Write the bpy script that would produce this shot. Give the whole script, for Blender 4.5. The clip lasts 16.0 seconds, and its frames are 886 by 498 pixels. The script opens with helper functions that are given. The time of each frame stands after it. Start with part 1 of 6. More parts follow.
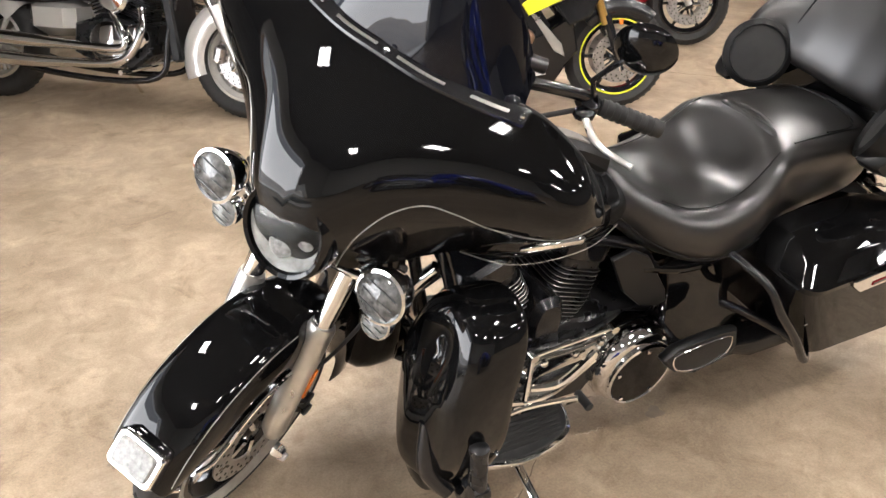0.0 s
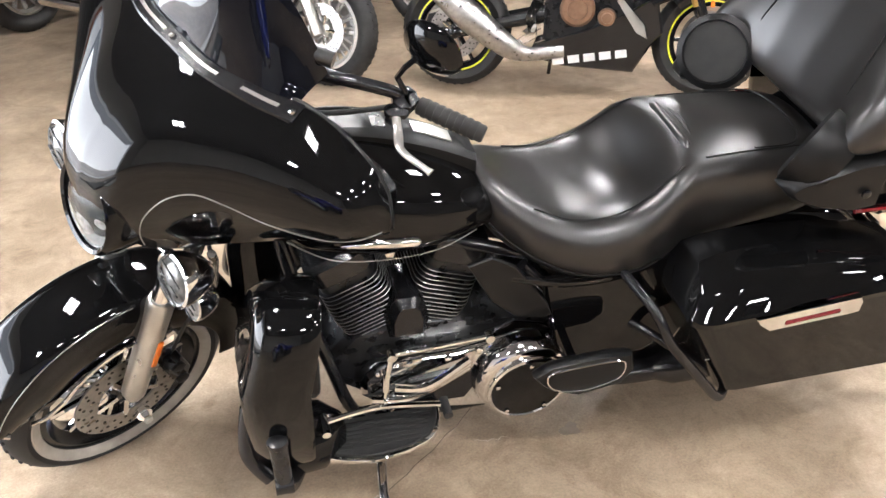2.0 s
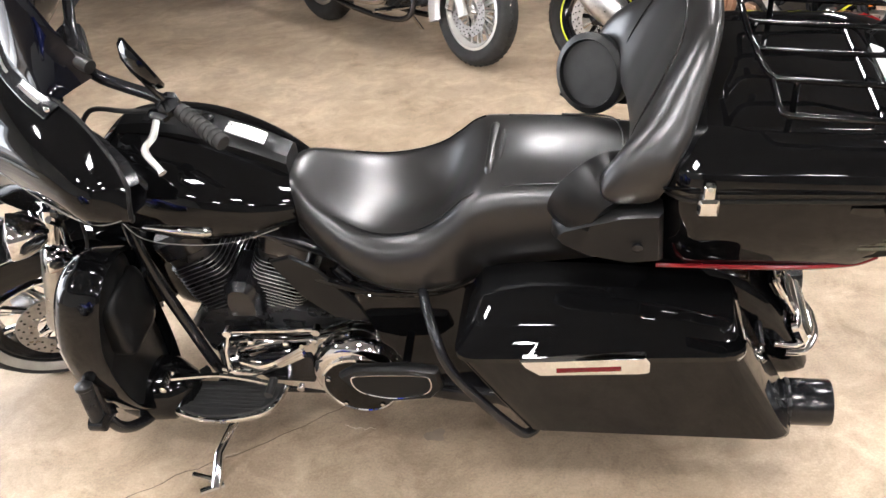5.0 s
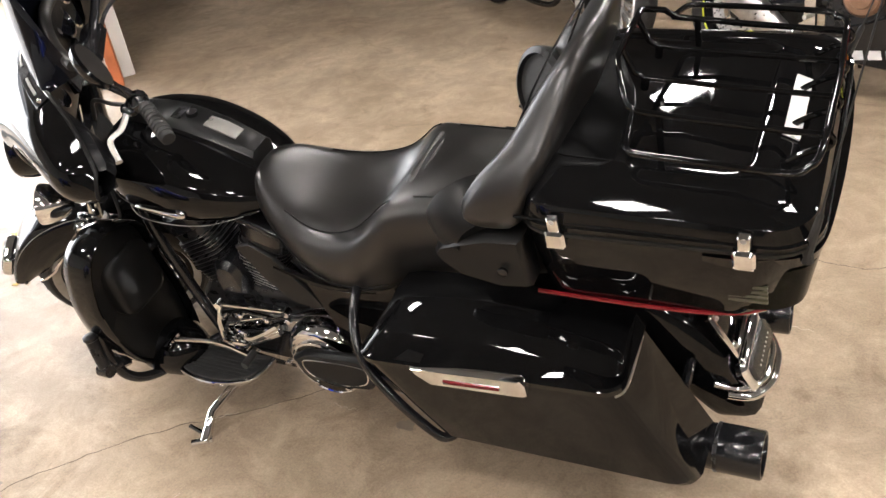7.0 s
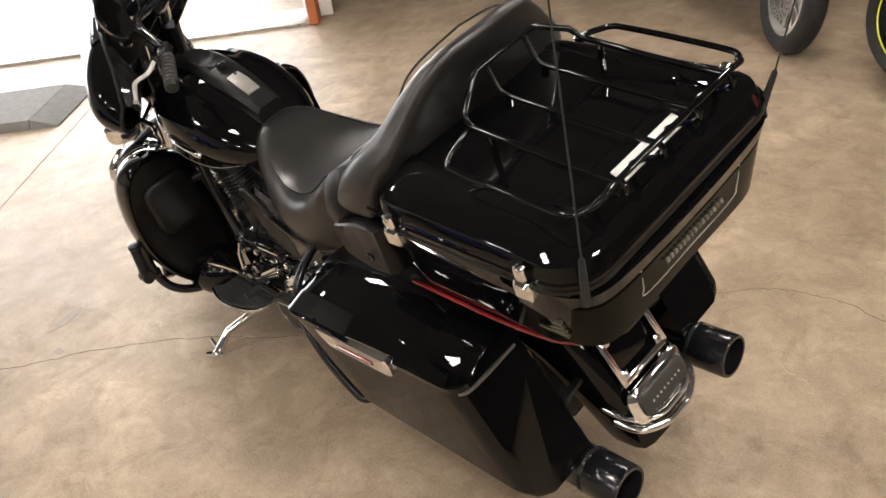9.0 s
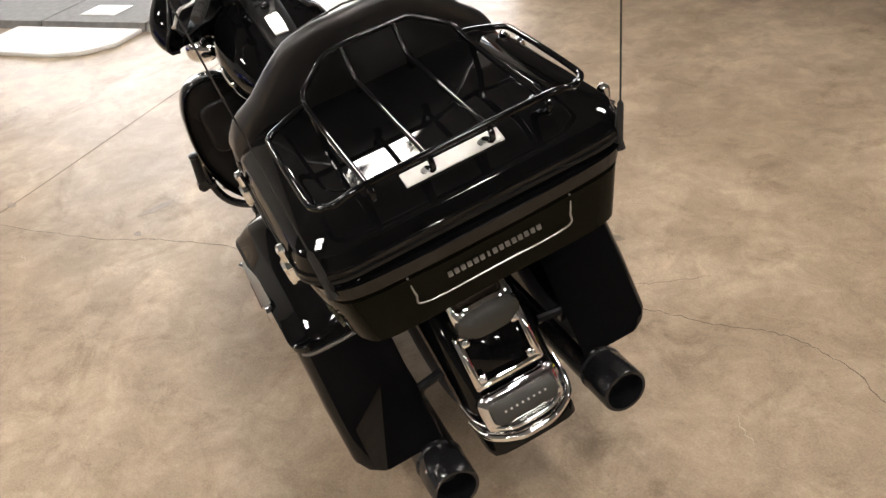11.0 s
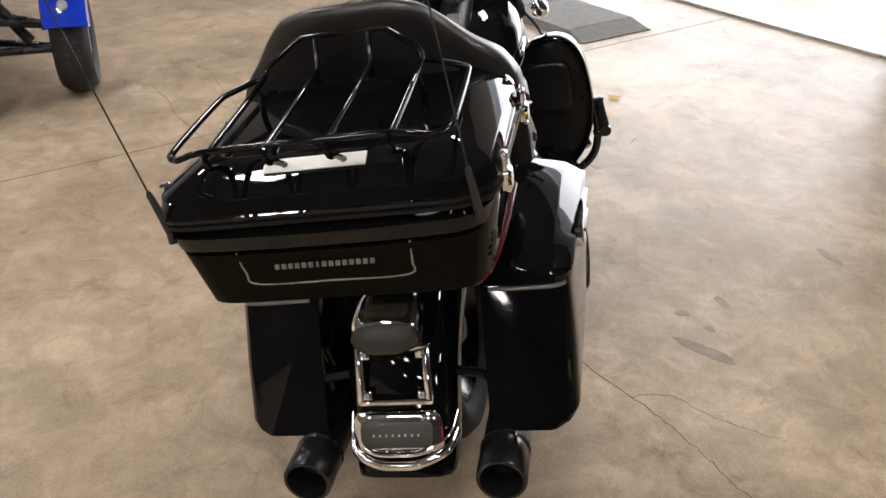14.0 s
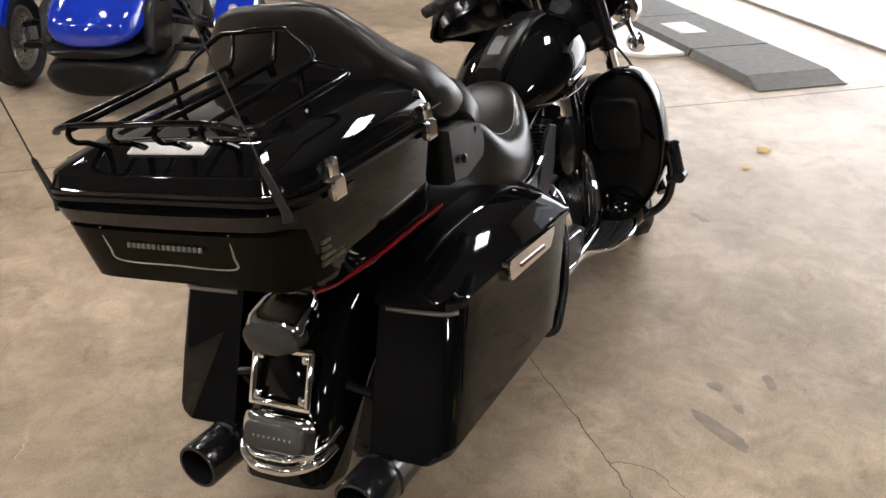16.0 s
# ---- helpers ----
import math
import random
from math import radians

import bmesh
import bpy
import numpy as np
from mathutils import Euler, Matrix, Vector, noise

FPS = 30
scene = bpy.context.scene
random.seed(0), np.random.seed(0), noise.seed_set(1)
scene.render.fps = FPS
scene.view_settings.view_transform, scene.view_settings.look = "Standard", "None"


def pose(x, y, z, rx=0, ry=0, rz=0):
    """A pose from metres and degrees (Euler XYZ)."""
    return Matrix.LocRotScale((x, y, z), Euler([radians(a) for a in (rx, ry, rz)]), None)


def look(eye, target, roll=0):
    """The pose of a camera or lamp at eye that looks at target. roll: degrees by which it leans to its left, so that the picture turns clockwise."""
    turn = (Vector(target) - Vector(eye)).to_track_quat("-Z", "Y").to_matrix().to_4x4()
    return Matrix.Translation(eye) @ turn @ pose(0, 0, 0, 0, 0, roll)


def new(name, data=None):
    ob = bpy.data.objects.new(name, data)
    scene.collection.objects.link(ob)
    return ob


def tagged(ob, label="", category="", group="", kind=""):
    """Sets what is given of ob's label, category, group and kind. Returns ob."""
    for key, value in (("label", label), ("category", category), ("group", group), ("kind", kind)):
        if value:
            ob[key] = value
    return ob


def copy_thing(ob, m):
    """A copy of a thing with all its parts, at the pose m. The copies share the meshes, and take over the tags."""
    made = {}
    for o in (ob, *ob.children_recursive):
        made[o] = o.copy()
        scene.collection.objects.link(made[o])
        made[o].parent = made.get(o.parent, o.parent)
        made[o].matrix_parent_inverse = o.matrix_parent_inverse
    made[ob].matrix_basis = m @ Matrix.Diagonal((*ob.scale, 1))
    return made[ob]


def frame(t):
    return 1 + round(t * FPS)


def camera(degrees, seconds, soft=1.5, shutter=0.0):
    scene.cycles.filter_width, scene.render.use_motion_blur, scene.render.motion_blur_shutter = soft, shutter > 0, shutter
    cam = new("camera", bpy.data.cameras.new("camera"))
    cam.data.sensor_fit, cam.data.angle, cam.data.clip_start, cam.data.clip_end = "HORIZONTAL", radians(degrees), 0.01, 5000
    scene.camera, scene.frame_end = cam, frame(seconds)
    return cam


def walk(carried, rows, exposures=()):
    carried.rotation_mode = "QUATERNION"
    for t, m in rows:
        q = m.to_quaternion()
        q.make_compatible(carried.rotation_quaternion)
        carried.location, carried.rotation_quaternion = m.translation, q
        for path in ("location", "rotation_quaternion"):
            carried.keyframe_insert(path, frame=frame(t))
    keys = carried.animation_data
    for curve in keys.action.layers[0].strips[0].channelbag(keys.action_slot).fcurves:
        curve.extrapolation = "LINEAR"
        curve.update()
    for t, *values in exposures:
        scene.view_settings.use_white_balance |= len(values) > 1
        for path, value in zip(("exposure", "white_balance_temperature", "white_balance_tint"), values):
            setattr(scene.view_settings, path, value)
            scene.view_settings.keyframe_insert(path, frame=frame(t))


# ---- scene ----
cam = camera(53.5, 16.0)

PATH = [
    (0, (2.039, 1.776, 1.665), (1.183, 0.219, 0.747), 0.8),
    (0.5, (1.834, 1.776, 1.669), (1.086, 0.177, 0.729), 2.1),
    (1, (1.619, 1.844, 1.689), (0.993, 0.203, 0.732), 0.6),
    (1.5, (1.421, 1.951, 1.702), (0.925, 0.276, 0.729), 0.5),
    (2, (1.244, 1.997, 1.697), (0.825, 0.308, 0.713), -0.6),
    (2.5, (1.027, 1.99, 1.714), (0.697, 0.28, 0.731), -1.2),
    (3, (0.813, 2.002, 1.734), (0.699, 0.27, 0.741), -4.6),
    (3.5, (0.556, 2.067, 1.746), (0.581, 0.332, 0.752), -5.2),
    (4, (0.368, 2.101, 1.748), (0.471, 0.371, 0.75), -5.1),
    (4.2, (0.307, 2.093, 1.744), (0.426, 0.364, 0.745), -4.4),
    (6.3, (-0.558, 2.017, 1.804), (0.242, 0.485, 0.798), -11.8),
    (6.5, (-0.615, 1.981, 1.792), (0.216, 0.459, 0.796), -11.8),
    (7, (-0.765, 1.858, 1.782), (0.103, 0.368, 0.769), -9.6),
    (7.5, (-0.916, 1.724, 1.79), (0.022, 0.305, 0.739), -9.4),
    (8, (-1.15, 1.631, 1.799), (-0.061, 0.327, 0.744), -10.7),
    (8.5, (-1.34, 1.562, 1.802), (-0.111, 0.381, 0.755), -10.7),
    (9, (-1.456, 1.446, 1.792), (-0.147, 0.334, 0.768), -9.1),
    (9.5, (-1.608, 1.265, 1.801), (-0.233, 0.222, 0.79), -8.5),
    (10, (-1.743, 1.097, 1.797), (-0.304, 0.176, 0.758), -8.4),
    (10.2, (-1.799, 1.018, 1.789), (-0.322, 0.17, 0.74), -8.4),
    (12.3, (-2.057, 0.292, 1.77), (-0.362, 0.107, 0.724), -3.3),
    (12.5, (-2.095, 0.22, 1.767), (-0.391, 0.104, 0.727), -2.6),
    (13, (-2.175, 0.054, 1.763), (-0.458, 0.097, 0.737), -1.2),
    (13.5, (-2.122, -0.09, 1.739), (-0.399, 0.077, 0.736), -0.4),
    (14, (-2.04, -0.268, 1.747), (-0.327, 0.013, 0.753), 0.9),
    (14.5, (-1.994, -0.448, 1.74), (-0.295, -0.022, 0.776), -0.1),
    (15, (-1.968, -0.689, 1.728), (-0.305, -0.092, 0.790), 0.3),
    (15.5, (-1.905, -0.84, 1.711), (-0.289, -0.118, 0.779), -0.3),
    (16, (-1.75, -0.979, 1.694), (-0.186, -0.155, 0.758), 0.7),
]
walk(cam, [(t, look(eye, target, roll)) for t, eye, target, roll in PATH], exposures=[(0, 0.95, 5650, 10), (1.5, 1.14, 5450, 10), (2.5, 1.3, 5430, 10), (4.0, 1.3, 5380, 10), (7.0, 0.73, 5700, 10), (8.5, 0.46, 5850, 10), (10.0, 0.28, 5950, 10), (12.5, 0.2, 5650, 10), (14.0, 0.0, 5650, 10), (16.0, 0.04, 5650, 10)])

# ---- world and light ----
world = bpy.data.worlds.new("world")
scene.world = world
world.use_nodes = True
world.node_tree.nodes["Background"].inputs[0].default_value = (0.75, 0.8, 0.9, 1)
world.node_tree.nodes["Background"].inputs[1].default_value = 0.15


# ---- materials ----
def material(name, color, rough=0.5, metal=0.0, coat=0.0, noise_scale=0.0, vary=0.0, bump=0.0, bump_scale=200.0, rough_vary=0.0, transmission=0.0, emit=0.0, ior=1.5, spec=0.5):
    m = bpy.data.materials.new(name)
    m.use_nodes = True
    nt = m.node_tree
    b = nt.nodes["Principled BSDF"]
    b.inputs["Base Color"].default_value = (*color, 1)
    b.inputs["Roughness"].default_value = rough
    b.inputs["Metallic"].default_value = metal
    b.inputs["Specular IOR Level"].default_value = spec
    b.inputs["Coat Weight"].default_value = coat
    b.inputs["Coat Roughness"].default_value = 0.03
    b.inputs["Transmission Weight"].default_value = transmission
    b.inputs["IOR"].default_value = ior
    if emit:
        b.inputs["Emission Color"].default_value = (*color, 1)
        b.inputs["Emission Strength"].default_value = emit
    tc = nt.nodes.new("ShaderNodeTexCoord")
    if vary or rough_vary:
        nz = nt.nodes.new("ShaderNodeTexNoise")
        nz.inputs["Scale"].default_value = noise_scale or 12
        nz.inputs["Detail"].default_value = 6
        nt.links.new(tc.outputs["Object"], nz.inputs["Vector"])
        if vary:
            mr = nt.nodes.new("ShaderNodeMapRange")
            mr.inputs["From Min"].default_value, mr.inputs["From Max"].default_value = 0.3, 0.7
            mr.inputs["To Min"].default_value, mr.inputs["To Max"].default_value = 1 - vary, 1 + vary
            nt.links.new(nz.outputs["Fac"], mr.inputs["Value"])
            mx = nt.nodes.new("ShaderNodeVectorMath")
            mx.operation = "SCALE"
            mx.inputs[0].default_value = color
            nt.links.new(mr.outputs["Result"], mx.inputs["Scale"])
            nt.links.new(mx.outputs["Vector"], b.inputs["Base Color"])
        if rough_vary:
            mr = nt.nodes.new("ShaderNodeMapRange")
            mr.inputs["From Min"].default_value, mr.inputs["From Max"].default_value = 0.3, 0.7
            mr.inputs["To Min"].default_value, mr.inputs["To Max"].default_value = max(0.0, rough - rough_vary), rough + rough_vary
            nt.links.new(nz.outputs["Fac"], mr.inputs["Value"])
            nt.links.new(mr.outputs["Result"], b.inputs["Roughness"])
    if bump:
        nb = nt.nodes.new("ShaderNodeTexNoise")
        nb.inputs["Scale"].default_value = bump_scale
        nb.inputs["Detail"].default_value = 4
        nt.links.new(tc.outputs["Object"], nb.inputs["Vector"])
        bp = nt.nodes.new("ShaderNodeBump")
        bp.inputs["Strength"].default_value = bump
        bp.inputs["Distance"].default_value = 0.002
        nt.links.new(nb.outputs["Fac"], bp.inputs["Height"])
        nt.links.new(bp.outputs["Normal"], b.inputs["Normal"])
    return m


PAINT = material("gloss_black_paint", (0.003, 0.003, 0.0032), 0.035, spec=0.47, ior=1.4, noise_scale=9, rough_vary=0.025)
SATIN = material("satin_black_plastic", (0.006, 0.006, 0.006), 0.36, spec=0.25, bump=0.1, bump_scale=600, noise_scale=14, rough_vary=0.08)
BLACKMETAL = material("black_powder_coat", (0.008, 0.008, 0.009), 0.2, noise_scale=20, rough_vary=0.06)
LEATHER = material("black_vinyl", (0.010, 0.0092, 0.0086), 0.34, spec=0.65, bump=0.05, bump_scale=260, noise_scale=5, rough_vary=0.03, vary=0.2)
RUBBER = material("tyre_rubber", (0.014, 0.0135, 0.013), 0.7, bump=0.2, bump_scale=300, noise_scale=30, vary=0.3)
CHROME = material("chrome", (0.82, 0.82, 0.82), 0.05, 1.0, noise_scale=15, rough_vary=0.03)
ALLOY = material("satin_silver_alloy", (0.55, 0.54, 0.51), 0.34, 0.85, noise_scale=18, vary=0.12, rough_vary=0.08)
STEEL = material("brushed_steel", (0.42, 0.41, 0.40), 0.35, 1.0, noise_scale=40, vary=0.2, rough_vary=0.1)
DARKSTEEL = material("dark_engine_metal", (0.01, 0.01, 0.0105), 0.3, 0.0, spec=0.35, noise_scale=25, vary=0.3, rough_vary=0.1)
FINEDGE = material("machined_fin_edge", (0.55, 0.53, 0.5), 0.3, 1.0)
WHITEWALL = material("grey_whitewall", (0.36, 0.34, 0.30), 0.6, noise_scale=25, vary=0.15)
LENS = material("clear_lens", (0.95, 0.95, 0.95), 0.03, transmission=1.0, ior=1.4)
LENSD = material("deep_lamp_lens", (0.1, 0.1, 0.097), 0.06, noise_scale=60, vary=0.6)
SMOKE = material("smoked_lens", (0.005, 0.005, 0.0035), 0.12, spec=0.22)
TINT = material("tinted_screen", (0.003, 0.0034, 0.0055), 0.03, spec=0.3)
BOWL = material("lamp_bowl", (0.34, 0.35, 0.34), 0.15, spec=0.8, noise_scale=40, vary=0.3)
LENSW = material("clear_lamp_lens", (0.28, 0.28, 0.27), 0.3, noise_scale=90, vary=0.45)
GREYLENS = material("ribbed_smoked_lens", (0.035, 0.034, 0.03), 0.25, bump=0.5, bump_scale=500)
SATINLENS = material("dull_smoked_lens", (0.005, 0.005, 0.0028), 0.14, spec=0.14, ior=1.25)
RED = material("red_reflector", (0.12, 0.005, 0.008), 0.15, coat=0.5)
AMBER = material("amber_reflector", (0.75, 0.2, 0.02), 0.2, coat=0.5)
LAMPGREY = material("lamp_reflector", (0.62, 0.62, 0.6), 0.18, 0.9)
PEWTER = material("pewter_lettering", (0.3, 0.29, 0.27), 0.35, 0.8)
PIN = material("silver_pinstripe", (0.34, 0.33, 0.3), 0.3, 0.5)
SILVERPAINT = material("silver_paint", (0.62, 0.61, 0.58), 0.2, 0.3, coat=0.8)
YELLOW = material("yellow_paint", (0.75, 0.78, 0.02), 0.3, coat=0.5)
BRONZE = material("bronze_cover", (0.32, 0.2, 0.13), 0.35, 0.8, noise_scale=30, vary=0.15)
GOLD = material("gold_fork", (0.5, 0.33, 0.1), 0.3, 0.9)
BLUE = material("blue_paint", (0.01, 0.035, 0.45), 0.12, coat=1.0)
REDPAINT = material("red_paint", (0.4, 0.015, 0.02), 0.2, coat=0.8)
WOOD = material("orange_brown_timber", (0.42, 0.13, 0.045), 0.6, noise_scale=6, vary=0.25, bump=0.3)
WHITEWALLP = material("white_wall_paint", (0.72, 0.71, 0.68), 0.6, noise_scale=3, vary=0.06)
CEILP = material("dark_ceiling_and_walls", (0.1, 0.095, 0.09), 0.8, noise_scale=2, vary=0.2)
MAT = material("grey_rubber_mat", (0.16, 0.155, 0.145), 0.8, noise_scale=20, vary=0.15, bump=0.4, bump_scale=160)
SCUFF = material("pale_scuff", (0.47, 0.39, 0.3), 0.7, noise_scale=30, vary=0.1)
OLIVE = material("olive_lens_rib", (0.05, 0.048, 0.025), 0.3)
LEAF = material("dry_leaf", (0.5, 0.33, 0.06), 0.7)
WHITEMARK = material("white_lettering", (0.75, 0.75, 0.75), 0.4)
PAPER = material("paper_label", (0.8, 0.79, 0.76), 0.5, noise_scale=30, vary=0.05)
LAMP = material("lamp_diffuser", (1.0, 0.87, 0.72), 0.5, emit=92.0)
OUTSIDE = material("bright_outdoors", (1.0, 0.93, 0.84), 0.5, emit=5.8)


def concrete():
    m = bpy.data.materials.new("worn_concrete")
    m.use_nodes = True
    nt = m.node_tree
    b = nt.nodes["Principled BSDF"]
    tc = nt.nodes.new("ShaderNodeTexCoord")

    def nz(scale, detail=6, rough=0.6, dist=0.0):
        n = nt.nodes.new("ShaderNodeTexNoise")
        n.inputs["Scale"].default_value, n.inputs["Detail"].default_value = scale, detail
        n.inputs["Roughness"].default_value, n.inputs["Distortion"].default_value = rough, dist
        nt.links.new(tc.outputs["Object"], n.inputs["Vector"])
        return n.outputs["Fac"]

    def ramp(fac, stops):
        r = nt.nodes.new("ShaderNodeValToRGB")
        r.color_ramp.elements[0].position, r.color_ramp.elements[0].color = stops[0][0], (*stops[0][1], 1)
        r.color_ramp.elements[1].position, r.color_ramp.elements[1].color = stops[-1][0], (*stops[-1][1], 1)
        for p, c in stops[1:-1]:
            r.color_ramp.elements.new(p).color = (*c, 1)
        nt.links.new(fac, r.inputs[0])
        return r.outputs[0]

    def mul(a, c, fac=1.0):
        x = nt.nodes.new("ShaderNodeMix")
        x.data_type, x.blend_type = "RGBA", "MULTIPLY"
        x.inputs["Factor"].default_value = fac
        nt.links.new(a, x.inputs["A"])
        nt.links.new(c, x.inputs["B"])
        return x.outputs["Result"]

    base = ramp(nz(0.9, 8, 0.62, 0.4), [(0.3, (0.25, 0.19, 0.13)), (0.5, (0.35, 0.275, 0.195)), (0.7, (0.49, 0.395, 0.29))])
    stain = ramp(nz(3.1, 9, 0.7, 1.2), [(0.33, (0.6, 0.57, 0.52)), (0.46, (1, 1, 1)), (1.0, (1, 1, 1))])
    pale = ramp(nz(6.0, 9, 0.75, 0.6), [(0.42, (0.88, 0.87, 0.85)), (0.64, (1.2, 1.2, 1.2))])
    grain = ramp(nz(140, 4), [(0.3, (0.84, 0.84, 0.84)), (0.7, (1.12, 1.12, 1.12))])
    pits = ramp(nz(24, 8, 0.72, 0.3), [(0.3, (0.78, 0.76, 0.74)), (0.4, (0.98, 0.98, 0.98)), (0.72, (1.07, 1.07, 1.07))])
    nt.links.new(mul(mul(mul(mul(base, stain, 0.7), pale), pits), grain), b.inputs["Base Color"])
    mr = nt.nodes.new("ShaderNodeMapRange")
    mr.inputs["To Min"].default_value, mr.inputs["To Max"].default_value = 0.3, 0.62
    nt.links.new(nz(2.2, 8, 0.7), mr.inputs["Value"])
    nt.links.new(mr.outputs["Result"], b.inputs["Roughness"])
    b.inputs["Specular IOR Level"].default_value = 0.25
    bp = nt.nodes.new("ShaderNodeBump")
    bp.inputs["Strength"].default_value, bp.inputs["Distance"].default_value = 0.2, 0.002
    nt.links.new(nz(60, 8, 0.7), bp.inputs["Height"])
    nt.links.new(bp.outputs["Normal"], b.inputs["Normal"])
    return m


CONCRETE = concrete()
CRACK = material("floor_crack", (0.11, 0.085, 0.06), 0.9)
OIL = material("oil_stain", (0.215, 0.17, 0.125), 0.45, noise_scale=20, vary=0.2)

# ---- mesh helpers ----
class Geo:
    """Vertices and faces of one mesh; F(p) moves each point that is added."""
    def __init__(self, move=None):
        self.v, self.f, self.move = [], [], move

    def add(self, verts, faces):
        k = len(self.v)
        self.v += [tuple(self.move @ Vector(p)) if self.move else tuple(p) for p in verts]
        self.f += [[i + k for i in f] for f in faces]
        return self


def part(name, g, mat, parent=None, label="", sharp=40, soften=0):
    me = bpy.data.meshes.new(name)
    me.from_pydata(g.v, [], g.f)
    bm = bmesh.new()
    bm.from_mesh(me)
    bmesh.ops.recalc_face_normals(bm, faces=bm.faces)
    for _ in range(soften):
        bmesh.ops.smooth_vert(bm, verts=bm.verts, factor=0.5, use_axis_x=True, use_axis_y=True, use_axis_z=True)
    bm.to_mesh(me)
    bm.free()
    me.materials.append(mat)
    me.polygons.foreach_set("use_smooth", [len(p.vertices) <= 4 for p in me.polygons])
    me.set_sharp_from_angle(angle=radians(sharp))
    ob = new(name, me)
    if parent:
        ob.parent = parent
    if label:
        tagged(ob, label)
    return ob


def spl(pts, n, closed=False):
    """n points along a Catmull-Rom curve through pts."""
    p = [np.array(q, float) for q in pts]
    m = len(p)
    segs = m if closed else m - 1
    out = []
    for i in range(n):
        s = i * segs / (n if closed else n - 1)
        k = min(int(s), segs - 1)
        u = s - k
        if closed:
            a, b, c, d = p[(k - 1) % m], p[k % m], p[(k + 1) % m], p[(k + 2) % m]
        else:
            a, b, c, d = p[max(k - 1, 0)], p[k], p[k + 1], p[min(k + 2, m - 1)]
        out.append(0.5 * (2 * b + (c - a) * u + (2 * a - 5 * b + 4 * c - d) * u * u + (3 * b - a - 3 * c + d) * u**3))
    return out


def loft(g, rings, cap=True, closed=True, wrap=False):
    n, v, f = len(rings[0]), [], []
    for r in rings:
        v += [tuple(q) for q in r]
    m = len(rings)
    for i in range(m if wrap else m - 1):
        for j in range(n if closed else n - 1):
            a, b = i * n + j, i * n + (j + 1) % n
            c, d = ((i + 1) % m) * n + (j + 1) % n, ((i + 1) % m) * n + j
            f.append([a, b, c, d])
    if cap and not wrap:
        f.append(list(range(n))[::-1])
        f.append([(m - 1) * n + j for j in range(n)])
    return g.add(v, f)


def tube(g, pts, r, n=10, smooth=0, closed=False, flat=1.0):
    """A round bar of radius r (or one radius a point) along pts."""
    p = spl(pts, smooth, closed) if smooth else [np.array(q, float) for q in pts]
    rs = r if isinstance(r, (list, tuple)) else [r] * len(p)
    if len(rs) != len(p):
        rs = list(np.interp(np.linspace(0, 1, len(p)), np.linspace(0, 1, len(rs)), rs))
    rings, side = [], None
    m = len(p)
    for i in range(m):
        a, b = (p[i - 1], p[(i + 1) % m]) if closed else (p[max(i - 1, 0)], p[min(i + 1, m - 1)])
        d = (b - a) / (np.linalg.norm(b - a) + 1e-9)
        if side is None:
            side = np.cross(d, (0, 0, 1) if abs(d[2]) < 0.9 else (1, 0, 0))
        side = side - d * (side @ d)
        side /= np.linalg.norm(side) + 1e-9
        up = np.cross(d, side)
        rings.append([p[i] + rs[i] * (math.cos(t) * side + flat * math.sin(t) * up) for t in np.linspace(0, 2 * math.pi, n, endpoint=False)])
    return loft(g, rings, cap=not closed, wrap=closed)


def lathe(g, prof, at, axis, n=32, cap=True, closed=False):
    """Turns (radius, height) pairs about an axis from a point."""
    d = np.array(axis, float)
    d /= np.linalg.norm(d)
    s = np.cross(d, (0, 0, 1) if abs(d[2]) < 0.9 else (1, 0, 0))
    s /= np.linalg.norm(s)
    u = np.cross(d, s)
    rings = [[np.array(at) + h * d + r * (math.cos(t) * s + math.sin(t) * u) for t in np.linspace(0, 2 * math.pi, n, endpoint=False)] for r, h in prof]
    return loft(g, rings, cap=cap, wrap=closed)


def box(g, c, s, turn=None, bev=0.15):
    """A box with chamfered edges; bev: part of the smallest side."""
    b = min(s) * bev
    hx, hy, hz = s[0] / 2, s[1] / 2, s[2] / 2
    rings = []
    for z, k in ((-hz, b), (-hz + b, 0), (hz - b, 0), (hz, b)):
        x, y = hx - k, hy - k
        e = b
        rings.append([(x - e, -y, z), (x, -y + e, z), (x, y - e, z), (x - e, y, z), (-x + e, y, z), (-x, y - e, z), (-x, -y + e, z), (-x + e, -y, z)])
    m = Matrix.Translation(c) @ (turn.to_4x4() if turn else Matrix())
    return loft(g, [[tuple(m @ Vector(q)) for q in r] for r in rings])


def slab(g, outline, lo, hi, to, bev=0.004):
    """A plate: a 2D outline between two depths, chamfered; to(u, v, w) gives the place."""
    o = [np.array(q, float) for q in outline]
    c = sum(o) / len(o)
    rings = []
    for w, k in ((lo, bev), (lo + bev, 0), (hi - bev, 0), (hi, bev)):
        rings.append([to(*(q + (c - q) / (np.linalg.norm(c - q) + 1e-9) * k), w) for q in o])
    return loft(g, rings)


def rot_x(a):
    return Euler((radians(a), 0, 0)).to_matrix()


def rot(rx, ry, rz):
    return Euler((radians(rx), radians(ry), radians(rz))).to_matrix()


def rrect(hx, hy, r, n=5, cx=0.0, cy=0.0):
    out = []
    for sx, sy, a0 in ((1, 1, 0), (-1, 1, 90), (-1, -1, 180), (1, -1, 270)):
        for i in range(n):
            a = radians(a0 + 90 * i / (n - 1))
            out.append((cx + sx * (hx - r) + r * math.cos(a), cy + sy * (hy - r) + r * math.sin(a)))
    return out


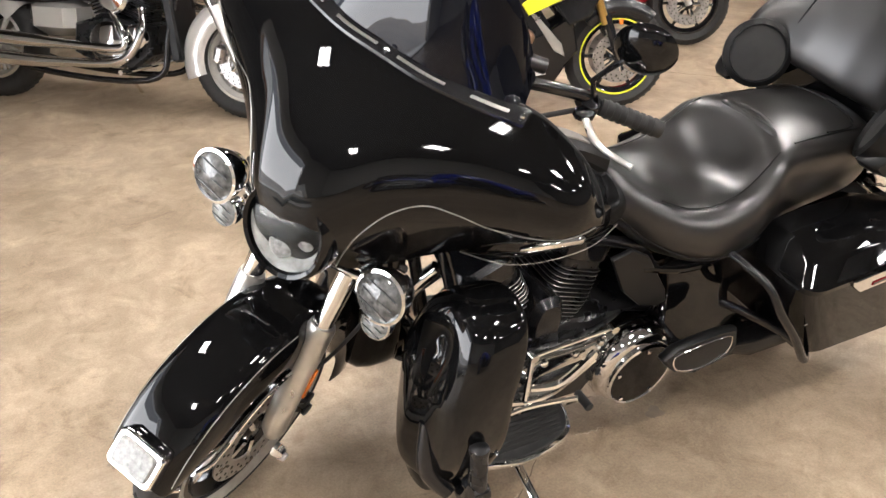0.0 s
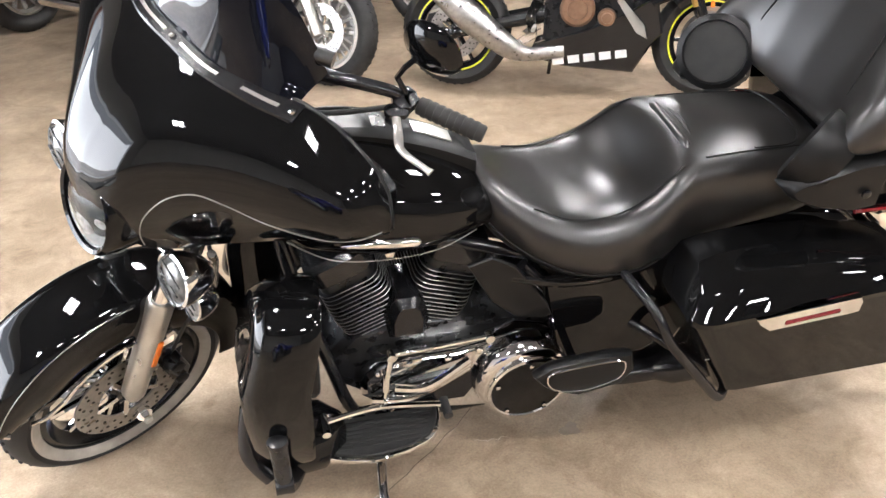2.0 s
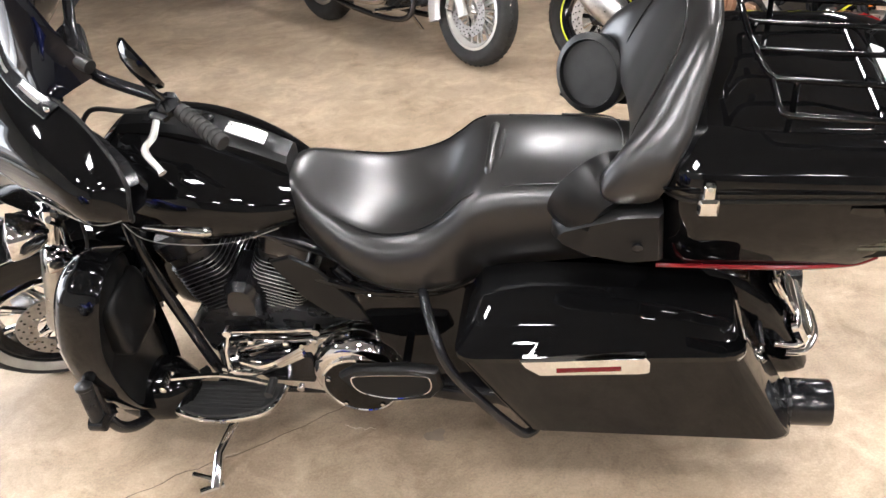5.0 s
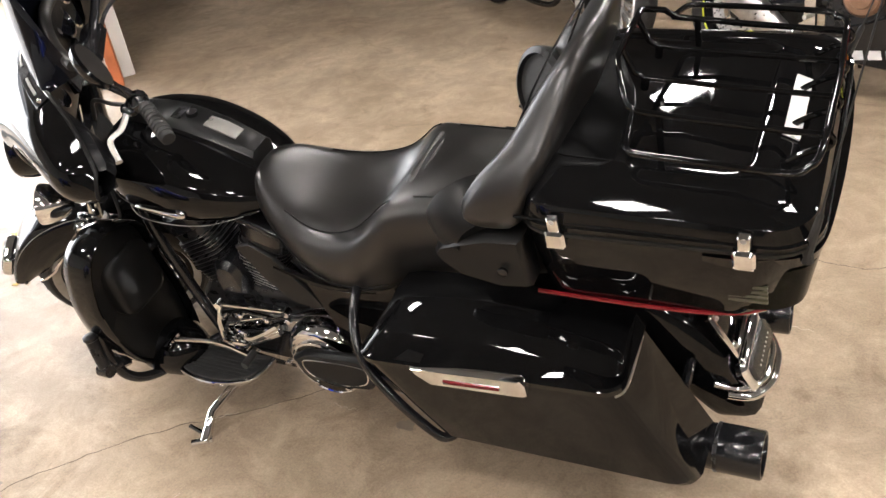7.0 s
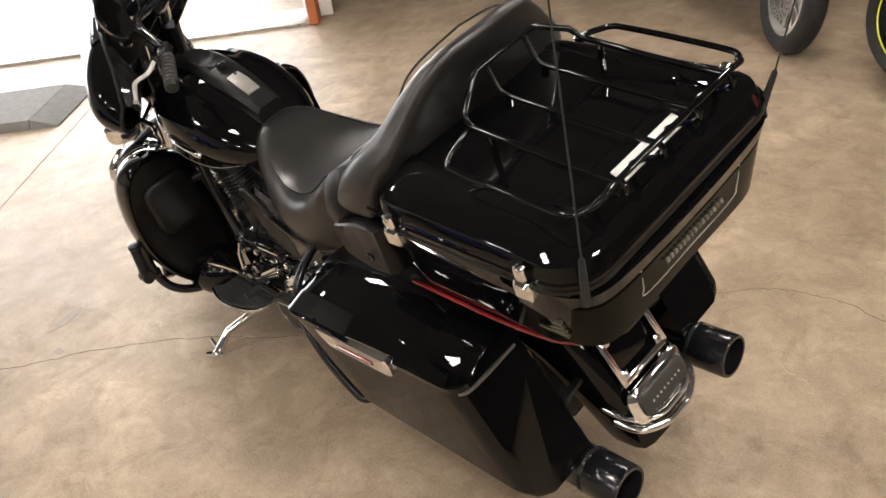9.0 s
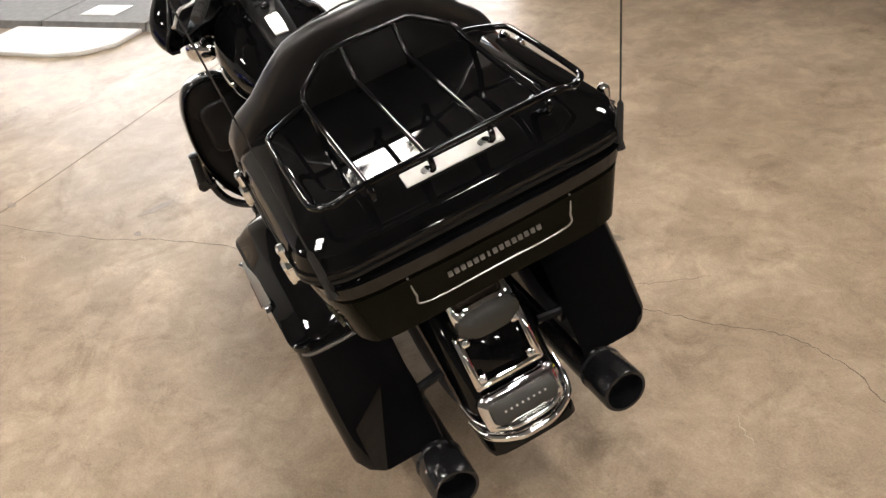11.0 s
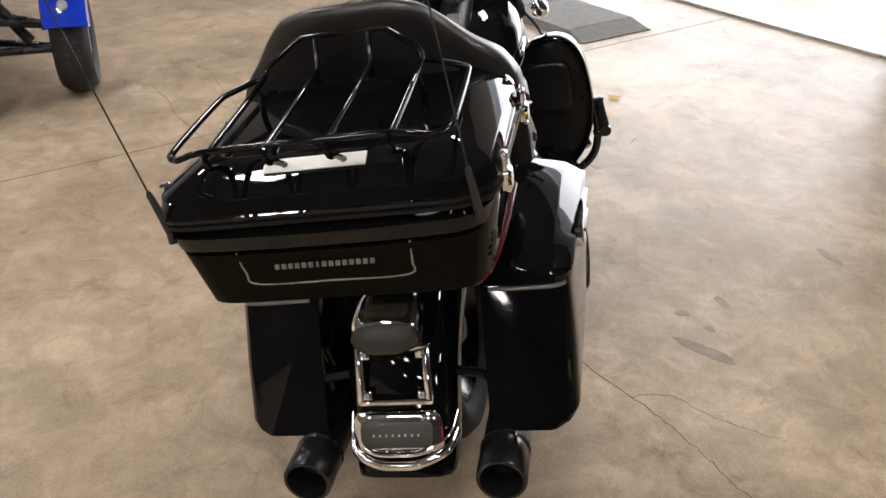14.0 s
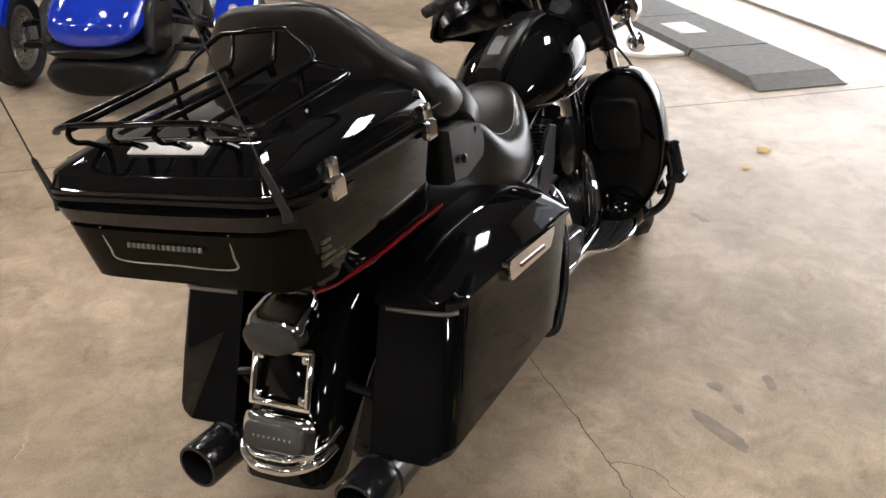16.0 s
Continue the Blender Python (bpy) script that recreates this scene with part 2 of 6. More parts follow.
def flip(g):
    """The same mesh mirrored to the other side of the bike."""
    h = Geo()
    h.v = [(x, -y, z) for x, y, z in g.v]
    h.f = [f[::-1] for f in g.f]
    return h


def thing(name, label, category, m=None, group="", kind=""):
    ob = new(name)
    ob.empty_display_size = 0.1
    if m is not None:
        ob.matrix_world = m
    return tagged(ob, label, category, group, kind)


# ---- setting ----
def setting(name, g, mat, label, category, sharp=40):
    return tagged(part(name, g, mat, None, "", sharp), label, category, kind="structure")


g = Geo()
box(g, (0, 0, -0.1), (30, 30, 0.2), bev=0.01)
floor = setting("floor", g, CONCRETE, "tan worn concrete floor with cracks and stains", "floor")

# the bike stands at 45 degrees to the building: u runs along the door wall, w out of it
U, W = Vector((1, 1, 0)).normalized(), Vector((1, -1, 0)).normalized()
DOORD = 4.5                                  # distance of the door wall along w


def bld(u, w, z):
    return U * u + W * w + Vector((0, 0, z))


def wall(name, u0, u1, w0, w1, z0, z1, mat, label, cat="wall"):
    g = Geo()
    c = bld((u0 + u1) / 2, (w0 + w1) / 2, (z0 + z1) / 2)
    box(g, c, (abs(u1 - u0), abs(w1 - w0), z1 - z0), rot(0, 0, 45), bev=0.02)
    return setting(name, g, mat, label, cat)


CEIL = 4.2
DU0, DU1, DTOP = 1.22, 7.6, 3.1             # the doorway along u
# east, west and south walls: unseen, added to close the room, coloured dark for dimness
wall("wall_east", -14, 3.0, 8.6, 8.85, 0, CEIL, CEILP, "unseen added wall far beyond the parked bikes, dimness in its dark colour")
g = Geo()
box(g, (5.9, -3.6, CEIL / 2), (0.2, 4.4, CEIL), rot(0, 0, 57), bev=0.02)
setting("wall_return", g, WHITEWALLP, "plain painted wall behind the doorway's post", "wall")
wall("wall_east_far", DU1, 12, DOORD, DOORD + 0.25, 0, CEIL, WHITEWALLP, "plain painted wall beyond the open doorway")
wall("wall_lintel", DU0 - 0.1, DU1, DOORD, DOORD + 0.25, DTOP, CEIL, WHITEWALLP, "plain painted wall above the open doorway")
wall("wall_west", -14, 12, -10.25, -10, 0, CEIL, CEILP, "unseen added wall behind the camera, dimness in its dark colour")
wall("wall_north", 11, 11.25, -10, DOORD, 0, CEIL, WHITEWALLP, "plain painted wall of the showroom")
wall("wall_south", -12.25, -12, -10, 8.8, 0, CEIL, CEILP, "unseen added wall far behind the parked bikes, dimness in its dark colour")
wall("ceiling", -14, 12, -10.2, 8.9, CEIL, CEIL + 0.2, CEILP, "dark unfinished ceiling", "ceiling")
wall("doorway_sill", DU0, DU1, DOORD - 0.12, DOORD + 0.3, 0, 0.02, ALLOY, "worn metal strip along the doorway", "sill")
wall("backdrop", 2.4, 16, DOORD + 4, DOORD + 4.05, 0.0, 7, OUTSIDE, "bright daylight outside the open doorway", "backdrop")
wall("apron", 1.3, 16, DOORD + 0.3, DOORD + 4, -0.05, -0.002, WHITEWALLP, "sunlit pale ground outside the doorway", "ground")
g = Geo()
box(g, bld(DU0 - 0.03, DOORD - 0.06, 1.5), (0.07, 0.16, 3.0), rot(0, 0, 45), bev=0.1)
tagged(part("door_post", g, WOOD, None), "orange-brown timber post at the doorway's edge", "post", kind="structure")

door_light = bpy.data.lights.new("doorway_daylight", "AREA")
door_light.shape, door_light.size, door_light.size_y = "RECTANGLE", DU1 - DU0, DTOP
door_light.energy, door_light.color = 44, (0.95, 0.97, 1.0)
ob = new("doorway_daylight", door_light)
ob.matrix_world = look(bld((DU0 + DU1) / 2, DOORD + 0.15, DTOP / 2), bld((DU0 + DU1) / 2, 0, DTOP / 2 - 0.8))


def ceiling_lamp(u, w, turn=45, first=[]):
    if first:
        return copy_thing(first[0], Matrix.Translation(bld(u, w, CEIL)) @ pose(0, 0, 0, 0, 0, turn))
    t = thing("ceiling_lamp", "white twin-panel lamp hanging under the dark ceiling", "lamp", group="ceiling lamps")
    for s in (-1, 1):
        g = Geo()
        box(g, (0, s * 0.105, -0.42), (0.58, 0.155, 0.03), bev=0.2)
        part("diffuser", g, LAMP, t)
        g = Geo()
        box(g, (0, s * 0.105, -0.38), (0.64, 0.19, 0.04), bev=0.2)
        part("housing", g, WHITEWALLP, t)
    g = Geo()
    for x in (-0.25, 0.25):
        tube(g, [(x, 0, 0), (x, 0, -0.37)], 0.008)
    box(g, (0, 0, -0.355), (0.6, 0.36, 0.02))
    part("hanger", g, STEEL, t)
    t.matrix_world = Matrix.Translation(bld(u, w, CEIL)) @ pose(0, 0, 0, 0, 0, turn)
    first.append(t)
    return t


for u in (-5.2, -1.6, 2.0, 5.6):
    for w in (-7.6, -4.5, -1.4, 1.8):
        ceiling_lamp(u, w)

# ---- the black touring motorcycle ----
LEAN = 10.89
bike = thing("motorcycle", "black full-dress touring motorcycle leaning on its side stand", "motorcycle", pose(0, 0, 0, -LEAN))
TURN = Vector((-0.393, 0.055, 0.51))       # the steered front: axis times angle
ROLL = Matrix.Translation((0, 0, 0.44)) @ Matrix.Rotation(radians(-7.4), 4, "X") @ Matrix.Translation((0, 0, -0.44))
GRIP_L = Matrix.Translation((1.198, 0.029, 1.175)) @ Matrix.Rotation(TURN.length, 4, TURN.normalized()) @ Matrix.Translation((-1.14, 0, -1.1))
FRONT = GRIP_L @ ROLL.inverted()            # the steered front; its plane of symmetry is y = 0
GRIP_R = FRONT @ Matrix.Scale(-1, 4, (0, 1, 0)) @ ROLL
AX = (1.615, 0, 0.205)                       # front axle
FR = math.sin(radians(26)), math.cos(radians(26))


def both(name, g, mat, parent=None, label="", sharp=40):
    return [part(name, g, mat, parent or bike, label, sharp), part(name, flip(g), mat, parent or bike, label, sharp)]


def both_front(name, build, mat, parent=None, label="", sharp=40):
    """A part on either side of the steered front; build(g, s) gets the side's sign."""
    out = []
    for s in (1, -1):
        g = Geo(FRONT)
        build(g, s)
        out.append(part(name, g, mat, parent or bike, label, sharp))
    return out


def wheel(parent, at, R, width, rim, move=None, spokes=9, wall=None, rim_mat=BLACKMETAL, spoke_mat=CHROME, disc=True, stripe=None, spoke_w=0.011, edge_mat=None):
    """Tyre, rim, spokes, hub and discs of a wheel with its axle across y."""
    x, y, z = at
    h = width / 2
    w = part("wheel", lathe(Geo(move), [(0.03, -0.06), (0.045, -0.05), (0.045, 0.05), (0.03, 0.06)], at, (0, 1, 0), 20), rim_mat, parent)
    prof = [(rim, -h * 0.62), (rim + 0.02, -h * 0.86), ((rim + R) / 2, -h), (R - 0.035, -h * 0.93), (R - 0.012, -h * 0.62), (R, -h * 0.22), (R, h * 0.22), (R - 0.012, h * 0.62), (R - 0.035, h * 0.93), ((rim + R) / 2, h), (rim + 0.02, h * 0.86), (rim, h * 0.62)]
    tyre = part("tyre", lathe(Geo(move), prof, at, (0, 1, 0), 56, cap=False, closed=True), RUBBER, w, "black tyre with grooved tread")
    g = Geo(move)
    for i in range(44):
        a = 2 * math.pi * i / 44
        for s in (-1, 1):
            rr = R - 0.004
            c = (x + rr * math.cos(a + s * 0.03), y + s * h * 0.24, z + rr * math.sin(a + s * 0.03))
            box(g, c, (0.01, h * 0.34, 0.012), rot(0, -math.degrees(a), 0) @ rot(s * 30, 0, 0))
    tagged(part("tread_block", g, RUBBER, tyre), kind="stuff")
    g = lathe(Geo(move), [(rim + 0.004, -h * 0.66), (rim - 0.012, -h * 0.72), (rim - 0.02, -h * 0.5), (rim - 0.035, -h * 0.3), (rim - 0.035, h * 0.3), (rim - 0.02, h * 0.5), (rim - 0.012, h * 0.72), (rim + 0.004, h * 0.66)], at, (0, 1, 0), 48, cap=False, closed=True)
    part("rim", g, edge_mat or rim_mat, w)
    if wall:
        for s in (-1, 1):
            g = lathe(Geo(move), [(rim + 0.004, s * h * 0.74), (rim + 0.012, s * (h * 0.84 + 0.002)), (rim + 0.03, s * (h * 0.95 + 0.002)), (rim + 0.034, s * h * 0.9)], at, (0, 1, 0), 48, cap=False)
            part("whitewall", g, wall, w)
    if stripe:
        for s in (-1, 1):
            g = lathe(Geo(move), [(rim - 0.008, s * h * 0.735), (rim + 0.001, s * h * 0.73), (rim + 0.001, s * h * 0.69), (rim - 0.008, s * h * 0.70)], at, (0, 1, 0), 48, cap=False, closed=True)
            part("rim_stripe", g, stripe, w)
    for i in range(spokes):
        g = Geo(move)
        for k in (-0.5, 0.5) if spokes > 6 else (0,):
            a = 2 * math.pi * (i + k * 0.36) / spokes
            ca, sa = math.cos(a), math.sin(a)
            tube(g, [(x + 0.04 * ca, y + 0.012 * (1 if k > 0 else -1), z + 0.04 * sa), (x + (rim - 0.028) * ca, y + 0.01 * (1 if k > 0 else -1), z + (rim - 0.028) * sa)], [spoke_w * 1.2, spoke_w], 8)
        part("spoke", g, spoke_mat, w)
    if disc:
        for s in (-1, 1):
            g = Geo(move)
            lathe(g, [(0.085, s * 0.062), (0.148, s * 0.062), (0.148, s * 0.067), (0.085, s * 0.067)], at, (0, 1, 0), 40, cap=False, closed=True)
            d = part("brake_disc", g, STEEL, w)
            g = Geo(move)
            for i in range(20):
                for j, rr in enumerate((0.105, 0.125, 0.138)):
                    a = 2 * math.pi * (i + j * 0.33) / 20
                    lathe(g, [(0.0045, 0), (0.0045, 0.0015)], (x + rr * math.cos(a), y + s * 0.067, z + rr * math.sin(a)), (0, s, 0), 6)
            tagged(part("drill_hole", g, DARKSTEEL, d), kind="stuff")
            g = Geo(move)
            for i in range(5):
                a = 2 * math.pi * i / 5
                tube(g, [(x + 0.03 * math.cos(a), y + s * 0.06, z + 0.03 * math.sin(a)), (x + 0.09 * math.cos(a), y + s * 0.063, z + 0.09 * math.sin(a))], 0.009, 6)
            part("disc_carrier", g, CHROME, d)
    return w


# wheels
wheel(bike, AX, 0.31, 0.125, 0.222, FRONT, 10, WHITEWALL)
wheel(bike, (0.0, 0, 0.31), 0.318, 0.165, 0.21, None, 9, None, disc=False)


# fork
def leg(g, s):
    tube(g, [(AX[0] + 0.0, s * 0.112, 0.262), (AX[0] - 0.005, s * 0.112, 0.285), (AX[0] - 0.03, s * 0.108, 0.33), (AX[0] - 0.145, s * 0.105, 0.565), (AX[0] - 0.15, s * 0.105, 0.576)], [0.02, 0.03, 0.031, 0.033, 0.03], 16)
    lathe(g, [(0.012, 0), (0.014, 0.012), (0.010, 0.028)], (AX[0], s * 0.135, AX[2] - 0.012), (0, s, 0), 12)


both_front("fork_leg", leg, ALLOY, label="satin silver lower fork leg")
both_front("fork_tube", lambda g, s: tube(g, [(AX[0] - 0.145, s * 0.105, 0.57), (1.235, s * 0.105, 1.0)], 0.0245, 14), CHROME, label="chrome upper fork tube")
both_front("fork_cover", lambda g, s: tube(g, [(1.375, s * 0.105, 0.70), (1.27, s * 0.105, 0.92)], 0.036, 14), BLACKMETAL)
both_front("fork_reflector", lambda g, s: box(g, (AX[0] - 0.085, s * 0.139, 0.425), (0.014, 0.008, 0.085), rot(0, -26, 0)), AMBER, label="orange fork reflector")
both_front("axle_nut", lambda g, s: lathe(g, [(0.02, 0), (0.02, 0.02), (0.013, 0.03)], (AX[0], s * 0.128, AX[2]), (0, s, 0), 6), CHROME)


def caliper(g, s):
    box(g, (AX[0] - 0.13, s * 0.085, AX[2] + 0.03), (0.055, 0.06, 0.11), rot(0, 12, 0), bev=0.3)
    for k in (-0.03, 0.03):
        lathe(g, [(0.018, 0), (0.018, 0.008), (0.01, 0.01)], (AX[0] - 0.13, s * 0.113, AX[2] + 0.03 + k), (0, s, 0), 14)


both_front("brake_caliper", caliper, DARKSTEEL)
both_front("brake_hose", lambda g, s: tube(g, [(AX[0] - 0.14, s * 0.08, AX[2] + 0.09), (1.44, s * 0.15, 0.50), (1.36, s * 0.16, 0.60), (1.32, s * 0.1, 0.75)], 0.005, 8, 16), RUBBER)


# front fender
def fender_ring(cx, cz, r, ang, hw, drop):
    """One cross-section of a mudguard at an angle round the axle."""
    a = radians(ang)
    out = []
    for y, d in ((-1, 1), (-1.01, 0.6), (-0.97, 0.24), (-0.85, 0.09), (-0.6, 0.025), (-0.3, 0.004), (0, 0), (0.3, 0.004), (0.6, 0.025), (0.85, 0.09), (0.97, 0.24), (1.01, 0.6), (1, 1)):
        rr = r - d * drop
        out.append((cx + rr * math.cos(a), y * hw, cz + rr * math.sin(a)))
    inner = [(cx + (x - cx) * 0.985, y * 0.965, cz + (z - cz) * 0.985) for x, y, z in out[::-1]]
    return out + inner


FZ = AX[2] + 0.035                          # centre of the mudguard
g = Geo(FRONT)
rings = []
for i in range(30):
    t = i / 29
    ang = 26 + t * 172
    hw = 0.098 - 0.014 * max(0, 0.12 - t) / 0.12
    drop = 0.10 + 0.035 * math.sin(math.pi * min(1, t * 1.15)) - 0.055 * max(0, 0.1 - t) / 0.1
    rings.append(fender_ring(AX[0] - 0.015, FZ, 0.352 + 0.02 * (1 - t) * (1 - t), ang, hw, drop))
loft(g, rings)
fender = part("front_fender", g, PAINT, bike, "gloss black front mudguard", 50)


def fpt(ang, y, d, r=0.352):
    a = radians(ang)
    return (AX[0] - 0.015 + (r - d) * math.cos(a), y, FZ + (r - d) * math.sin(a))


for s in (-1, 1):
    g = Geo(FRONT)
    tube(g, [fpt(a, s * (0.1015 - (0.014 if a < 34 else 0)), 0.128 if a > 45 else 0.07 + (a - 26) * 0.003, 0.357) for a in range(30, 118, 6)], 0.0055, 8, 40)
    part("fender_trim", g, CHROME, fender, "chrome strip along the mudguard")
    g = Geo(FRONT)
    tube(g, [fpt(a, s * 0.086, 0.008, 0.3635 - 0.00018 * (a - 26)) for a in range(30, 110, 8)], 0.0012, 6, 40)
    part("pinstripe", g, PIN, fender)
g = Geo(FRONT)
tube(g, [fpt(26, y * 0.086, 0.05 * abs(y) ** 3, 0.372) for y in np.linspace(-1, 1, 13)], 0.008, 8, 30)
part("fender_tip_trim", g, CHROME, fender, "chrome bead round the mudguard's tip")
tl = Matrix.Translation(fpt(35, 0, -0.016, 0.372)) @ Matrix.Rotation(radians(90 - 35 - 6), 4, "Y")
g = Geo(FRONT @ tl)
slab(g, rrect(0.045, 0.062, 0.016), -0.022, 0.010, lambda u, v, w: (u, v, w), 0.005)
lampb = part("fender_lamp", g, CHROME, fender, "chrome mudguard lamp with clear lens")
g = Geo(FRONT @ tl)
slab(g, rrect(0.033, 0.05, 0.012), 0.0, 0.017, lambda u, v, w: (u, v, w), 0.005)
part("lens", g, LENSW, lampb)

# batwing fairing: four curves from the middle to the wing tip, joined by cubics
TOPC = [(1.235, 0, 1.178), (1.23, 0.1, 1.178), (1.19, 0.205, 1.172), (1.15, 0.28, 1.16), (1.12, 0.345, 1.125), (1.1, 0.415, 1.075), (1.098, 0.462, 1.03)]
UPPC = [(1.36, 0, 1.125), (1.355, 0.1, 1.125), (1.32, 0.2, 1.12), (1.275, 0.295, 1.11), (1.23, 0.385, 1.09), (1.18, 0.46, 1.06), (1.11, 0.485, 1.01)]
MIDC = [(1.49, 0, 1.0), (1.475, 0.09, 1.003), (1.41, 0.18, 1.015), (1.345, 0.27, 1.018), (1.28, 0.37, 1.01), (1.21, 0.465, 1.0), (1.12, 0.5, 0.985)]
LOWC = [(1.485, 0, 0.775), (1.47, 0.08, 0.775), (1.42, 0.15, 0.79), (1.35, 0.23, 0.835), (1.28, 0.32, 0.885), (1.205, 0.415, 0.935), (1.125, 0.47, 0.955)]
NS, NT = 40, 22


def mirror_curve(c):
    h = spl(c, NS)
    return [np.array((p[0], -p[1], p[2])) for p in h[:0:-1]] + h


CT, CU, CM, CL = (mirror_curve(c) for c in (TOPC, UPPC, MIDC, LOWC))


def fair(i, t, off=0.0):
    ks, p = (0.0, 0.3, 0.6, 1.0), 0
    for m, c in enumerate((CT[i], CU[i], CM[i], CL[i])):
        q = 1.0
        for n in range(4):
            q *= 1 if n == m else (t - ks[n]) / (ks[m] - ks[n])
        p = p + q * c
    k = np.array((1.2, 0, 1.03)) - p
    return p + k / np.linalg.norm(k) * off


def fairing_shell(t0, t1, off0, off1, i0=0, i1=None, nt=NT):
    i1 = len(CT) if i1 is None else i1
    g = Geo(FRONT)
    ts = np.linspace(t0, t1, nt)
    loft(g, [[fair(i, t, off0) for t in ts] + [fair(i, t, off1) for t in ts[::-1]] for i in range(i0, i1)])
    return g


fairing = part("fairing", fairing_shell(0, 1, 0, 0.012), PAINT, bike, "gloss black bat-wing front fairing", 50)
NM = NS - 1
for s in (1, -1):
    g = Geo(FRONT)
    tube(g, [fair(NM + s * i, t, -0.0006) for i, t in ((9, 0.97), (10, 0.87), (11, 0.77), (13, 0.66), (16, 0.6), (20, 0.63), (25, 0.7), (30, 0.74), (34, 0.72), (37, 0.62))], 0.0013, 6, 60)
    part("pinstripe", g, PIN, fairing)
    g = Geo(FRONT)
    tube(g, [fair(NM + s * i, 0.0, 0.004) for i in range(14, 40)] + [fair(NM + s * 39, t, 0.004) for t in (0.2, 0.4, 0.6, 0.8, 1.0)], 0.006, 8)
    part("edge_bead", g, SATIN, fairing)

# windscreen, low and dark, with its trim strip
g = Geo(FRONT)
IW = 18
rows = []
for i in range(NM - IW, NM + IW + 1):
    k = abs(i - NM) / IW
    h = 0.25 * (1 - k**2.2)
    base = fair(i, 0.015, -0.003)
    rows.append([base + np.array((-0.28 * h * u - 0.03 * u * u - 0.06 * k * k * u, -0.22 * base[1] * u * (1 - 0.5 * k), h * u)) for u in np.linspace(0, 1, 10)])
loft(g, [r + [p + np.array((-0.006, 0, -0.001)) for p in r[::-1]] for r in rows])
part("windscreen", g, TINT, bike, "low dark-tinted windscreen")
g = Geo(FRONT)
loft(g, [[fair(i, t, o) for t, o in ((0.0, -0.002), (0.01, -0.007), (0.085, -0.007), (0.095, -0.002))] for i in range(NM - IW - 1, NM + IW + 2)])
trim = part("screen_trim", g, BLACKMETAL, bike, "slotted metal strip along the windscreen's base")
for a, b in ((-16, -11), (-8, -2), (2, 8), (11, 16)):
    g = Geo(FRONT)
    loft(g, [[fair(NM + i, t, -0.0085) for t in (0.038, 0.055)] + [fair(NM + i, t, -0.005) for t in (0.055, 0.038)] for i in range(a, b + 1)])
    part("vent_slot", g, PEWTER, trim)
for i in (-18, 0, 18):
    g = Geo(FRONT)
    p = fair(NM + i, 0.048, -0.008)
    lathe(g, [(0.007, 0), (0.006, 0.004), (0.002, 0.006)], p, p - np.array((1.2, 0, 1.0)), 10)
    part("bolt", g, CHROME, trim)

# headlamp
HL = (1.508, 0.01, 0.872)
HD = (0.93, -0.06, 0.355)
g = Geo(FRONT)
lathe(g, [(0.10, -0.07), (0.107, -0.02), (0.107, 0.012), (0.1, 0.022), (0.092, 0.018), (0.09, 0.0)], HL, HD, 40, cap=False)
head = part("headlamp", g, PAINT, bike, "round headlamp with projector lenses in a black ring")
g = Geo(FRONT)
lathe(g, [(0.0, -0.03), (0.06, -0.022), (0.09, 0.0)], HL, HD, 36, cap=False)
part("reflector", g, BOWL, head)
g = Geo(FRONT)
lathe(g, [(0.091, 0.002), (0.087, 0.012), (0.06, 0.024), (0.03, 0.029), (0.0, 0.03)], HL, HD, 36, cap=False)
part("lens", g, LENS, head).visible_shadow = False
for y, z, r in ((0, 0.042, 0.026), (0, -0.042, 0.026), (0.05, 0.0, 0.019), (-0.05, 0.0, 0.019)):
    g = Geo(FRONT)
    lathe(g, [(r, 0), (r, 0.012), (r * 0.8, 0.02), (0, 0.027)], (HL[0] - 0.02 - 0.371 * z + 0.14 * y, HL[1] + y, HL[2] + z), HD, 20)
    part("projector", g, LENSW, head)


# passing lamps and turn signals
def ball_lamp(name, at, r, depth, s, label, lens):
    g = Geo(FRONT)
    lathe(g, [(0.02 * r / 0.057, -depth), (r * 0.72, -depth * 0.72), (r * 0.97, -depth * 0.25), (r * 1.04, 0), (r * 1.04, 0.012), (r * 0.93, 0.014), (r * 0.9, 0.002)], at, HD, 30)
    b = part(name, g, CHROME, bike, label)
    g = Geo(FRONT)
    lathe(g, [(r * 0.93, 0.006), (r * 0.7, 0.017), (0, 0.024)], at, HD, 26)
    part("lens", g, lens, b)
    g = Geo(FRONT)
    a = np.array(at)
    for k in (-0.4, 0, 0.4):
        tube(g, [a + (0.02 - 0.371 * k * r - 0.098 * r, -r * 0.7, k * r + 0.007), a + (0.02 - 0.371 * k * r + 0.098 * r, r * 0.7, k * r + 0.007)], 0.0018, 6)
    part("lens_rib", g, DARKSTEEL, b)


for s in (1, -1):
    ball_lamp("passing_lamp", (1.459, s * 0.227, 0.803), 0.059, 0.075, s, "round auxiliary lamp in a chrome shell", LENSD)
    ball_lamp("turn_signal", (1.432, s * 0.22, 0.668), 0.037, 0.05, s, "round clear turn signal in a chrome shell", LENSW)
g = Geo(FRONT)
tube(g, [(1.40, 0.21, 0.76), (1.425, 0.12, 0.75), (1.43, 0, 0.745), (1.425, -0.12, 0.75), (1.40, -0.21, 0.76)], 0.011, 10, 24)
part("lamp_bar", g, CHROME, bike, "chrome bar that carries the auxiliary lamps")
g = Geo(FRONT)
box(g, (1.36, 0, 0.78), (0.12, 0.24, 0.14), bev=0.3)
part("fork_nacelle", g, BLACKMETAL, bike)
